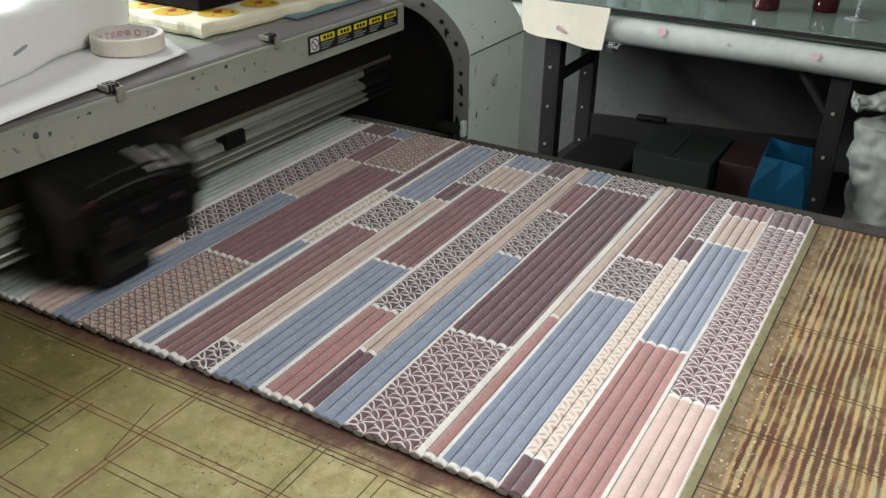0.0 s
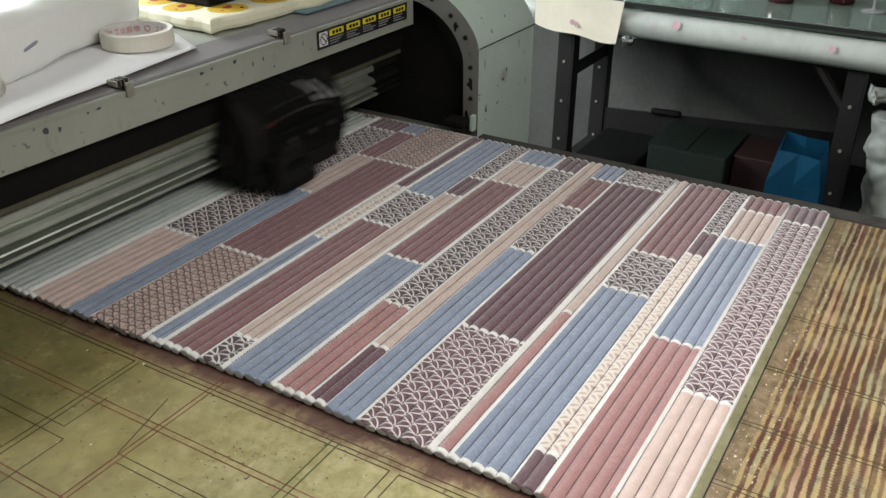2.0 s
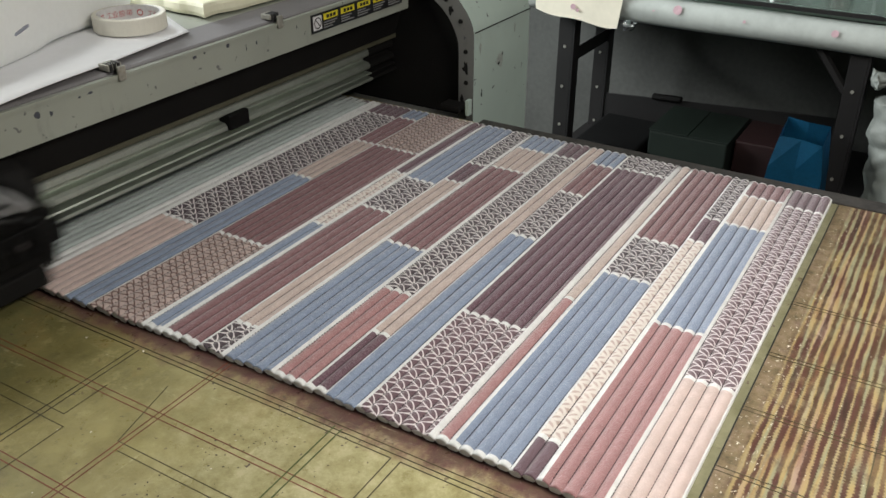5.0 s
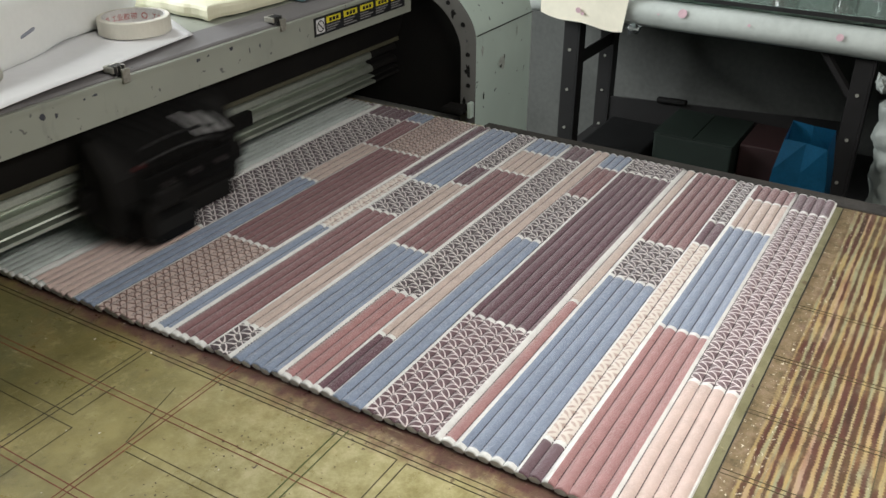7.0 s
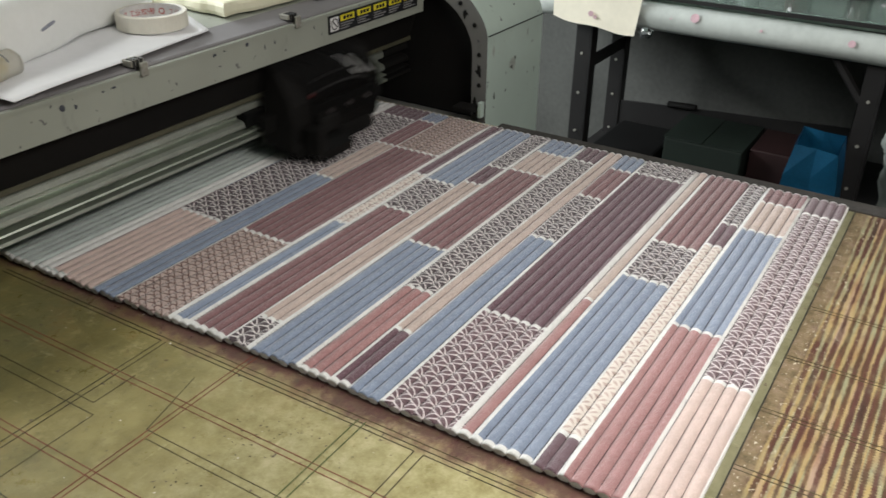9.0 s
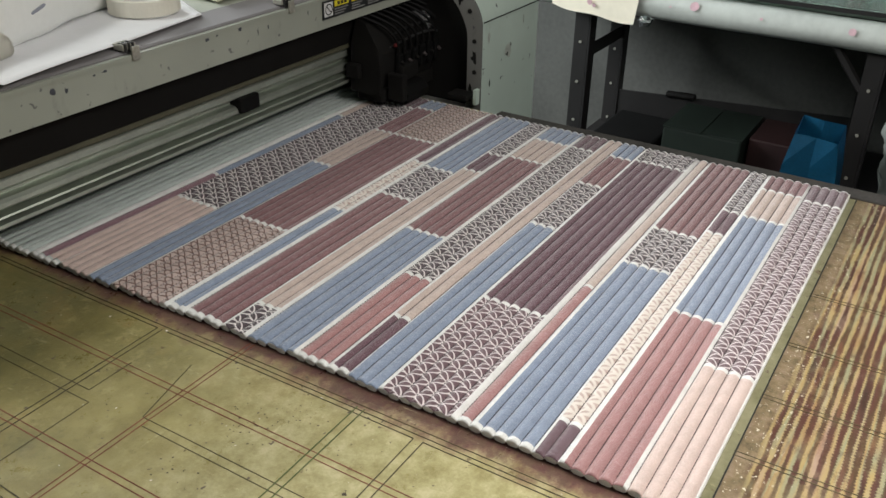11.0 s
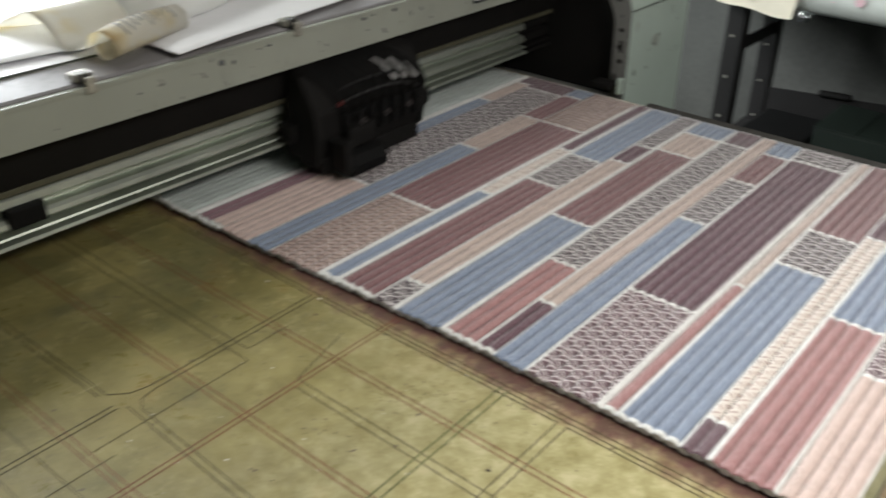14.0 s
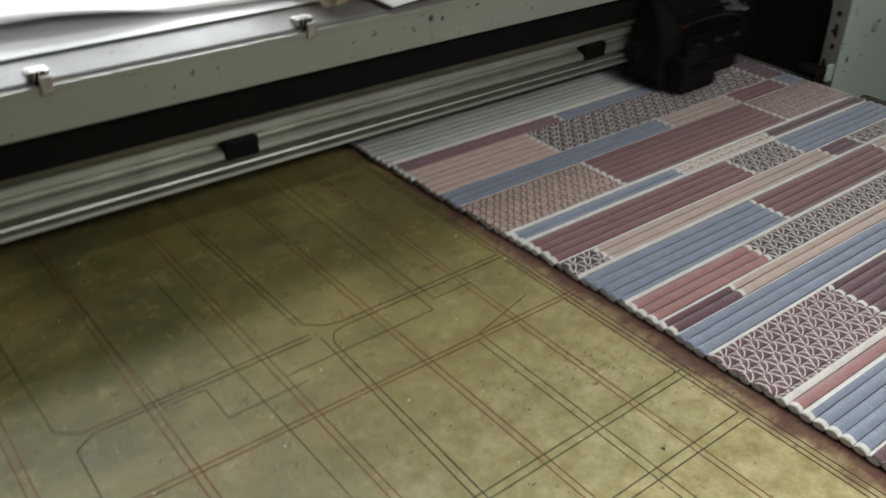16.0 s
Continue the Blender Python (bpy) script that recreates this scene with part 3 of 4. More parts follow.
mat = thing("ribbed_mat", "padded ribbed cloth mat printed with pink, blue and plum patchwork", "mat")
rng = random.Random(4)
for i in range(RIBS):
    bm = bmesh.new()
    jit = (rng.uniform(-0.0022, 0.0012) - 0.018 * max(0.0, min(1.0, (i * P - 0.5) / 0.5)), rng.uniform(-0.001, 0.002))
    for side in (0, 1):
        h = 2 * i + side
        if h >= FIRST_WET:
            cuts = [(0.0, LENGTH, "foam")]
        else:
            cuts = rib_rows(h)
        bands = [(cuts, 0, SEG)]
        if h in THIN:
            near = rib_rows(h - 1 if side else h + 1)
            bands = [(cuts, 0, SEG)] if side else [(cuts, 0, 3), (near, 3, SEG)]
        elif h in EDGED:
            bands = [(cuts, 0, 2), ([(0.0, LENGTH, "white")], 2, SEG)]
        for c, a0, a1 in bands:
            if c[0][1] > 0.005:
                c = [(0.0, 0.004, "white"), (0.004, *c[0][1:]), *c[1:]]
            else:
                c = [(0.0, 0.004, c[1][2] if len(c) > 1 else "white"), *[(max(q[0], 0.004), q[1], q[2]) for q in c[1:]]]
            half_rib(bm, i, side, c, jit, a0=a0, a1=a1)
    # end caps and underside
    y = (i + 0.5) * P
    for x in (jit[0], LENGTH + jit[1]):
        w = math.sin((0 if x < 0.1 else LENGTH) * 23 + i * 1.7) * 0.00018
        fan = [bm.verts.new((x, y + s * 0.00745 + w, BED_Z + dome(s) * rounding(0.0))) for s in [k / SEG for k in range(-SEG, SEG + 1)]]
        into = 0.001 if x < 0.1 else -0.001
        low = [bm.verts.new((x + into, y + q * 0.0068 + w, BED_Z + z)) for q, z in ((0.9, 0.0040), (0.55, 0.0026), (-0.55, 0.0026), (-0.9, 0.0040))]
        f = bm.faces.new(fan + low)
        f.material_index = NAMES.index("white")
        # underside coloured dark plum to stand in for the shade below the end
        foot_shade = [bm.verts.new((x + into * 12, y + q * 0.0068 + w, BED_Z + 0.0016)) for q in (0.9, 0.55, -0.55, -0.9)]
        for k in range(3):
            f = bm.faces.new((low[k], foot_shade[k], foot_shade[k + 1], low[k + 1]))
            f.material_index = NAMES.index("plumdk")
    bmesh.ops.remove_doubles(bm, verts=bm.verts, dist=0.00005)
    me = mesh_of("rib", bm, *[INK[k] for k in NAMES])
    ob = new("rib", me)
    ob.parent = mat
part("hem", box(0.0, LENGTH, -0.0022, 0.0004, BED_Z + 0.0004, BED_Z + 0.0085, 0.0008), INK["white"], mat, "white side hem")
part("seam_cloth", box(0.006, LENGTH - 0.004, 0.001, RIBS * P - 0.001, BED_Z + 0.0022, BED_Z + 0.0072), STITCH, mat, "dark stitched seams between the tubes")

# thread of the seams: short dark stitches that lie over the joints
verts, faces = [], []
rng = random.Random(9)
for i in range(1, RIBS):
    y, x = i * P, 0.010 + rng.uniform(0, 0.004) - 0.018 * max(0.0, min(1.0, (i * P - 0.5) / 0.5))
    while x < LENGTH - 0.006:
        l, w, z = 0.0027 + rng.uniform(-0.0004, 0.0004), 0.00045, BED_Z + 0.0097
        at, dy = len(verts), math.sin(x * 23 + i * 1.7) * 0.00018
        verts += [(x, y - w + dy, z - 0.0016), (x + l, y - w + dy, z - 0.0016), (x + l, y + w + dy, z - 0.0016), (x, y + w + dy, z - 0.0016),
                  (x + 0.0006, y - w + dy, z), (x + l - 0.0006, y - w + dy, z), (x + l - 0.0006, y + w + dy, z), (x + 0.0006, y + w + dy, z)]
        faces += [(at + 4, at + 5, at + 6, at + 7), (at, at + 1, at + 5, at + 4), (at + 1, at + 2, at + 6, at + 5), (at + 2, at + 3, at + 7, at + 6), (at + 3, at, at + 4, at + 7)]
        x += 0.0052
me = bpy.data.meshes.new("stitching")
me.from_pydata(verts, [], faces)
me.materials.append(plain("dark_thread", (0.052, 0.045, 0.047), 0.9))
ob = new("stitching", me)
ob.parent = mat
tagged(ob, "rows of short dark stitches between the tubes", "", "", "stuff")

# ink laid down by the passing carriage: skins that come up through the bare cloth
SKINS = []
for h in range(FIRST_WET, 129):
    when = (h / 2 - 59.6) / 0.267
    i, side = divmod(h, 2)
    for ink_kind, ahead, lift in (("white", 4.2, 0.00022), ("colour", 0.0, 0.00044)):
        rows = [(0.004, LENGTH - 0.004, "white")] if ink_kind == "white" else [c for c in fields(h) if c[2]]
        t = when - ahead
        if not rows or t > 15.9:
            continue
        bm = bmesh.new()
        rows = [(max(0.005, a), b, c) for a, b, c in rows]
        half_rib(bm, i, side, rows, (-0.018 * max(0.0, min(1.0, (i * P - 0.5) / 0.5)), 0), lift)
        me = mesh_of("ink_layer", bm, *[INK[k] for k in NAMES])
        ob = new("ink_layer", me)
        ob.parent = mat
        if t > 0.15:
            SKINS.append((ob, t))

# ---- the gantry: beam, rails and end housing, creeping backwards as it prints ----
CREEP = 0.004  # metres a second
RIDERS = []  # what lies on the gantry and goes with it


def rider(ob):
    RIDERS.append(ob)
    return ob


gantry = rider(thing("printer_gantry", "off-white flatbed printer gantry with aluminium rails and a rounded end housing", "printer gantry"))
part("front_cover", prism([(0.860, 1.057), (0.860, 1.108), (0.863, 1.112), (0.868, 1.112), (0.868, 1.060), (0.905, 1.060), (0.905, 1.057)], -1.5, 0.919), COVER, gantry, "scuffed off-white front cover")
part("ledge", prism([(0.8685, 1.056), (0.8685, 1.1135), (0.872, 1.116), (0.932, 1.121), (0.932, 1.056)], -1.5, 0.919), LEDGE, gantry, "worn grey ledge smeared with ink")
part("top_cover", prism([(0.9325, 1.056), (0.9325, 1.120), (1.42, 1.124), (1.42, 1.056)], -1.5, 0.919), COVER, gantry)
part("seam_trim", box(-1.5, 0.90, 0.8585, 0.8605, 1.1075, 1.1125), COVER, gantry)
part("cable_trough", prism([(0.895, 1.056), (0.915, 0.990), (0.96, 0.990), (0.96, 1.0565)], -1.5, 1.155), BLACK_AND_SHADE, gantry, "black trough")
part("wiper_strip", box(-1.5, 1.155, 0.914, 0.921, 0.981, 0.9895, 0.001), BRASS, gantry, "yellowed strip under the trough")
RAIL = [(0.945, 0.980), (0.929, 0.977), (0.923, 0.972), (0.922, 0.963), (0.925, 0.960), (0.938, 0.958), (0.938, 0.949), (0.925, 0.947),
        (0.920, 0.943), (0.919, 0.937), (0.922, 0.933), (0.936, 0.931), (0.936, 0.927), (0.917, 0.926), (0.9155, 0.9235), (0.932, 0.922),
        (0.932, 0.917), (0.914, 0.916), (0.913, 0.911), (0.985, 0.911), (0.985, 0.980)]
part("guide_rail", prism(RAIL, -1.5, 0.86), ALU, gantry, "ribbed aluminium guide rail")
# same rail, painted black where the housing shades it
part("shaded_rail_end", prism(RAIL, 0.861, 1.155), BLACK_AND_SHADE, gantry, "far end of the guide rail, painted black for its shade")
part("back_beam", box(-1.5, 1.155, 0.986, 1.295, 0.905, 1.055), BLACK_AND_SHADE, gantry)
for x in (-0.251, 0.453, -0.955):
    part("stop_block", box(x - 0.025, x + 0.025, 0.9125, 0.94, 0.935, 0.962, 0.003), BLACK, gantry, "small black stop block on the rail")



def smoothed(pts, times=2):
    """Corners cut off, ends kept."""
    for _ in range(times):
        out = [pts[0]]
        for p, q in zip(pts, pts[1:]):
            out += [(0.75 * p[0] + 0.25 * q[0], 0.75 * p[1] + 0.25 * q[1]), (0.25 * p[0] + 0.75 * q[0], 0.25 * p[1] + 0.75 * q[1])]
        pts = out + [pts[-1]]
    return pts


outer_bow = smoothed([(0.702, 0.10), (0.702, 1.012), (0.706, 1.036), (0.714, 1.054), (0.729, 1.075), (0.746, 1.093), (0.769, 1.111), (0.795, 1.127), (0.83, 1.139), (0.88, 1.147)])
inner_bow = smoothed([(0.738, 0.835), (0.738, 0.99), (0.742, 1.010), (0.751, 1.030), (0.764, 1.051), (0.786, 1.073), (0.816, 1.092), (0.852, 1.105), (0.90, 1.110), (1.00, 1.110)])
outer = outer_bow + [(1.40, 1.147), (1.40, 0.10)]
inner = inner_bow + [(1.30, 1.110), (1.30, 0.835)]


def shell(x0, x1):
    """The housing's jacket: outer skin, hollow inside, open towards the beam."""
    bm = bmesh.new()
    o = [[bm.verts.new((x, y, z)) for y, z in outer] for x in (x0, x1)]
    k = len(outer)
    for i in range(k):
        bm.faces.new((o[0][i], o[0][(i + 1) % k], o[1][(i + 1) % k], o[1][i]))
    bm.faces.new(o[1])
    return bm


housing = part("end_housing", shell(0.9205, 1.175), HOUSING, gantry, "pale green rounded end housing")
bm = bmesh.new()  # rim: the plate between outer and inner outlines, with the hollow behind it
o = [bm.verts.new((0.920, y, z)) for y, z in outer]
n_ = [bm.verts.new((0.920, y, z)) for y, z in inner]
n2 = [bm.verts.new((0.950, y, z)) for y, z in inner]
m_ = len(outer_bow)
for a in range(m_ - 1):
    bm.faces.new((o[a], o[a + 1], n_[a + 1], n_[a]))
bm.faces.new((o[m_ - 1], o[m_], n_[m_], n_[m_ - 1]))
bm.faces.new((o[m_], o[m_ + 1], n_[m_ + 1], n_[m_]))
bm.faces.new((o[m_ + 1], o[0], n_[0], n_[m_ + 1]))
for a in range(m_ + 2):
    c = (a + 1) % (m_ + 2)
    bm.faces.new((n_[a], n_[c], n2[c], n2[a]))
part("rim", bm, RIM, housing, "worn grey inner rim with dark marks")
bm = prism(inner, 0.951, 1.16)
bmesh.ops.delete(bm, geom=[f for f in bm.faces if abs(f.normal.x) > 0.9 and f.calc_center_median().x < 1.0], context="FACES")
part("recess", bm, BLACK_AND_SHADE, housing, "black recess where the carriage parks")
part("seam", box(0.921, 1.1755, 0.7008, 0.7025, 1.0245, 1.0262), BLACK_AND_SHADE, housing)
for y, z in ((0.72, 0.92), (0.722, 0.985), (0.735, 1.045), (0.77, 1.085), (0.815, 1.113)):
    bm = cyl((0.9195, y, z), (0.917, y, z), 0.005, 0.004, 10)
    part("rim_screw", bm, BLACK_AND_SHADE, housing)
part("bracket", box(0.88, 0.918, 0.715, 0.76, 0.868, 0.879, 0.002), BLACK_AND_SHADE, gantry, "small dark bracket by the housing")
part("bracket_tab", box(0.903, 0.918, 0.704, 0.712, 0.855, 0.888, 0.001), HOUSING, gantry)



def blot(x, z, w, h, seed, material, label):
    """A ragged rubbed patch on the housing's front."""
    rb = random.Random(seed)
    bm = bmesh.new()
    ring = [bm.verts.new((x + w * rb.uniform(0.35, 1.0) * math.cos(6.283 * k / 18), 0.7016, z + h * rb.uniform(0.35, 1.0) * math.sin(6.283 * k / 18))) for k in range(18)]
    tip = bm.verts.new((x, 0.7009, z))
    for k in range(18):
        bm.faces.new((ring[k], ring[(k + 1) % 18], tip))
    return part("paint_scuff", bm, material, housing, label)


SCUFF = plain("rubbed_grey_filler", (0.40, 0.43, 0.39), 0.8, 0, 0.4, 60)
for x, z, w, h, seed, m, words in ((1.035, 0.945, 0.022, 0.020, 3, SCUFF, "rubbed grey patch"), (1.030, 0.938, 0.006, 0.007, 5, BLACK_AND_SHADE, "small dark chip"), (1.045, 0.955, 0.004, 0.006, 8, BLACK_AND_SHADE, "small dark chip"),
                                   (0.945, 0.99, 0.006, 0.016, 11, SCUFF, "rubbed grey patch"), (0.955, 0.89, 0.004, 0.012, 14, BLACK_AND_SHADE, "small dark chip"), (1.10, 1.0, 0.003, 0.014, 17, SCUFF, "rubbed grey patch")):
    blot(x, z, w, h, seed, m, words)
# dark rubbed marks along the rim
for y, z, h, seed in ((0.722, 0.950, 0.022, 2), (0.758, 1.066, 0.014, 9), (0.728, 0.875, 0.026, 21)):
    rb = random.Random(seed)
    bm = bmesh.new()
    ring = [bm.verts.new((0.9195, y + 0.009 * rb.uniform(0.3, 1) * math.cos(6.283 * k / 12), z + h * rb.uniform(0.3, 1) * math.sin(6.283 * k / 12))) for k in range(12)]
    tip = bm.verts.new((0.9188, y, z))
    for k in range(12):
        bm.faces.new((ring[k], ring[(k + 1) % 12], tip))
    part("rim_mark", bm, BLACK_AND_SHADE, housing, "dark rubbed mark")

# warning sign
sign = rider(thing("warning_sign", "black warning label with yellow headings and a no-touch pictogram", "sign"))
part("backing", box(0.600, 0.892, 0.8574, 0.8588, 1.0735, 1.1065), SIGNBLACK, sign)
part("pictogram", box(0.604, 0.628, 0.8566, 0.8573, 1.078, 1.103), SIGNWHITE, sign, "white square with a crossed ring")
bm = bmesh.new()
for k in range(20):
    a0, a1 = (2 * math.pi * j / 20 for j in (k, k + 1))
    vs = [bm.verts.new((0.616 + r * math.cos(a), 0.8560, 1.0905 + r * math.sin(a))) for r, a in ((0.0105, a0), (0.0105, a1), (0.0085, a1), (0.0085, a0))]
    bm.faces.new(vs)
vs = [bm.verts.new((0.616 + x, 0.8560, 1.0905 + z)) for x, z in ((-0.0075, 0.006), (-0.006, 0.0075), (0.0075, -0.006), (0.006, -0.0075))]
bm.faces.new(vs)
part("ring", bm, INKBLACK, sign)
for k in range(5):
    x = 0.634 + k * 0.052
    part("heading", box(x, x + 0.042, 0.8566, 0.8573, 1.092, 1.103), SIGNYELLOW, sign, "yellow heading")
    for j in range(3):
        part("heading_mark", box(x + 0.008 + j * 0.010, x + 0.015 + j * 0.010, 0.8559, 0.8564, 1.0945, 1.1005), INKBLACK, sign)
    for j in range(3):
        part("text_bar", box(x, x + 0.040 - 0.007 * ((k + j) % 3), 0.8566, 0.8573, 1.0865 - j * 0.0045, 1.0885 - j * 0.0045), SIGNGREY, sign)


def latch_clip(x):
    c = rider(thing("latch_clip", "small dull metal latch clip on the ledge with black slots", "clip", "clips along the ledge"))
    bm = box(x - 0.012, x + 0.012, 0.864, 0.885, 1.1185, 1.128, 0.002)
    part("clip_top", bm, STEEL, c)
    part("clip_jaw", box(x - 0.003, x + 0.011, 0.855, 0.8598, 1.104, 1.125, 0.002), STEEL, c)
    for j in range(3):
        part("slot", box(x - 0.0095 + j * 0.0065, x - 0.0065 + j * 0.0065, 0.861, 0.877, 1.117, 1.1292), INKBLACK, c)
    return c


for x in (0.172, 0.512, -0.166, -0.503, -0.84):
    latch_clip(x)

# ink marks on the cover
for x, z, w, hgt in ((0.03, 1.088, 0.012, 0.012), (0.052, 1.087, 0.008, 0.009), (0.31, 1.098, 0.014, 0.006), (0.335, 1.101, 0.008, 0.004), (0.43, 1.083, 0.003, 0.012), (0.455, 1.087, 0.004, 0.010), (0.385, 1.098, 0.01, 0.009),
                     (-0.10, 1.083, 0.006, 0.004), (0.115, 1.099, 0.012, 0.004), (0.10, 1.098, 0.006, 0.004), (0.56, 1.090, 0.003, 0.009)):
    rs = random.Random(int(x * 997 + 5000))
    bm = bmesh.new()
    ring = [bm.verts.new((x + w / 2 * (1 + rs.uniform(0.5, 1.1) * math.cos(6.283 * k / 9)), 0.8597, z + hgt / 2 * (1 + rs.uniform(0.4, 1.1) * math.sin(6.283 * k / 9)))) for k in range(9)]
    tip = bm.verts.new((x + w / 2, 0.8590, z + hgt / 2))
    for k in range(9):
        bm.faces.new((ring[k], ring[(k + 1) % 9], tip))
    part("ink_smudge", bm, SMUDGE, gantry, "dark ink smudge")


# things on the gantry
def on_top(y):
    return 1.121 + 0.003 * max(0, (y - 0.932)) / 0.5 + 0.001


tape = rider(thing("tape_roll", "roll of cream masking tape with red print inside, lying flat", "tape"))
part("tape_ring", lathe([(0.056, 1.1275), (0.063, 1.1275), (0.065, 1.129), (0.065, 1.155), (0.0635, 1.1565), (0.056, 1.1565), (0.056, 1.1275)], 0.318, 0.985, 40), TAPE, tape, smooth=False)
part("core", lathe([(0.0558, 1.127), (0.0558, 1.157), (0.0535, 1.157), (0.0535, 1.127), (0.0558, 1.127)], 0.318, 0.985, 40), plain("pale_grey_core", (0.62, 0.60, 0.58), 0.6), tape, "pale cardboard core")
def lettering(words, size):
    """Flat letters as a mesh in x and y, in the built-in font."""
    cu = bpy.data.curves.new("lettering", "FONT")
    cu.body, cu.size = words, size
    ob = bpy.data.objects.new("lettering", cu)
    me = ob.to_mesh()
    bm = bmesh.new()
    bm.from_mesh(me)
    ob.to_mesh_clear()
    bpy.data.objects.remove(ob)
    return bm


for start, words in ((98, "\u5de5\u4e1a\u80f6\u5e26"), (12, "\u5de5\u4e1a"), (118, "\u5e26")):
    bm = lettering(words, 0.013)
    for v in bm.verts:
        w = radians(start) - v.co.x / 0.053
        v.co = Vector((0.318 + 0.0532 * math.cos(w), 0.985 + 0.0532 * math.sin(w), 1.138 + v.co.y))
    part("core_lettering", bm, RED, tape)
bm = bmesh.new()
for k in range(14):
    vs = []
    for r, t in ((0.006, k), (0.006, k + 1), (0.0042, k + 1), (0.0042, k)):
        w = radians(28) - r * math.cos(6.283 * t / 14) / 0.053
        vs.append(bm.verts.new((0.318 + 0.0532 * math.cos(w), 0.985 + 0.0532 * math.sin(w), 1.143 + r * math.sin(6.283 * t / 14))))
    bm.faces.new(vs)
part("core_mark", bm, RED, tape)


small = Matrix.Translation((0.320, 0.996, 1.1275)) @ Matrix.Scale(0.87, 4) @ Matrix.Translation((-0.318, -0.985, -1.1275))
for ob in tape.children:
    ob.data.transform(small)


def lump(a, b, r, flat, seed, seg=26, rows=30, bulge=1.0):
    """A soft roll from a to b with dents."""
    bm = bmesh.new()
    a, b = Vector(a), Vector(b)
    ax = (b - a).normalized()
    side = ax.cross(Vector((0, 0, 1))).normalized()
    up = side.cross(ax)
    rings = []
    for i in range(rows + 1):
        s = i / rows
        c = a.lerp(b, s)
        ring = []
        e = min(1.0, min(s, 1 - s) * 18 + 0.55)
        for k in range(seg):
            w = 2 * math.pi * k / seg
            q = 1 + 0.10 * noise.noise(Vector((s * 5 + seed, math.cos(w) * 1.2, math.sin(w) * 1.2)))
            cw, sw = (math.copysign(abs(f) ** bulge, f) for f in (math.cos(w), math.sin(w)))
            p = c + (side * cw * r + up * (sw * r * flat)) * q * e
            ring.append(bm.verts.new(p))
        rings.append(ring)
    for p, q in zip(rings, rings[1:]):
        for k in range(seg):
            bm.faces.new((p[k], p[(k + 1) % seg], q[(k + 1) % seg], q[k]))
    bm.faces.new(rings[0])
    bm.faces.new(rings[-1][::-1])
    return bm


SMEAR = plain("blue_grey_ink_smear", (0.34, 0.36, 0.42), 0.9)
SOFT = plain("white_felt", (0.86, 0.87, 0.85), 0.9, 0, 0.05, 9, 120, 0.4)
roll = rider(tagged(part("felt_block", lump((-0.02, 0.998, 1.172), (0.400, 1.150, 1.170), 0.062, 0.78, 3, 40, 36, 0.5), SOFT, smooth=True), "thick folded white felt block with blue ink smears on the gantry", "felt"))
part("ink_smear", lump((0.105, 0.9805, 1.166), (0.140, 0.9930, 1.172), 0.0035, 1.0, 5, 10, 8), SMEAR, roll, "blue-black ink smear")
rider(tagged(part("paper_sheet", sheet([(-0.034, 0.853, 1.1225), (0.362, 0.912, 1.1225), (0.44, 1.08, 1.1235), (-0.06, 1.10, 1.1235)], 28, 14,
      lambda u, v: 0.002 + 0.010 * max(0, math.sin(u * 6.5 + v * 2)) * (0.15 + 0.85 * v) * (1 - u * 0.6) + 0.006 * (1 - u) * v), PAPER, smooth=True), "loose creased white paper sheet spread over the gantry ledge", "paper"))
rider(tagged(part("white_board", sheet([(-1.3, 0.936, 1.1235), (-0.07, 0.936, 1.1235), (-0.07, 1.40, 1.1265), (-1.3, 1.40, 1.1265)], 20, 6, lambda u, v: 0.001), PAPER), "large white board lying on the gantry cover", "board"))
rider(tagged(part("paper_sheet", sheet([(-0.62, 1.02, 1.129), (-0.10, 0.955, 1.129), (-0.04, 1.16, 1.130), (-0.60, 1.30, 1.130)], 20, 8,
      lambda u, v: 0.002 + 0.016 * max(0, math.sin(u * 5 + v * 2.2))), PAPER, smooth=True), "crumpled white paper sheet on the gantry", "paper"))


def through_points(pts, fine=6):
    """A smooth line through points of the plane."""
    pts = [Vector(p) for p in pts]
    out = []
    for i in range(len(pts) - 1):
        p0, p1, p2, p3 = pts[max(i - 1, 0)], pts[i], pts[i + 1], pts[min(i + 2, len(pts) - 1)]
        for k in range(fine):
            t = k / fine
            out.append(0.5 * (2 * p1 + (p2 - p0) * t + (2 * p0 - 5 * p1 + 4 * p2 - p3) * t * t + (3 * p1 - p0 - 3 * p2 + p3) * t ** 3))
    return out + [pts[-1]]


# a printed sheet that has curled up twice: its section runs from the flat back to the rolled front
CURL = through_points([(0.26, 0.003), (0.17, 0.006), (0.120, 0.034), (0.092, 0.047), (0.070, 0.036), (0.056, 0.014), (0.042, 0.007), (0.028, 0.014),
                       (0.019, 0.032), (0.003, 0.040), (-0.014, 0.031), (-0.017, 0.014), (-0.005, 0.004), (0.008, 0.008), (0.010, 0.019), (0.002, 0.025)])
CURL_AT, CURL_AXIS = Vector((-0.118, 0.893, 1.124)), Vector((0.945, 0.327, 0))
CURL_BACK = Vector((-0.327, 0.945, 0))


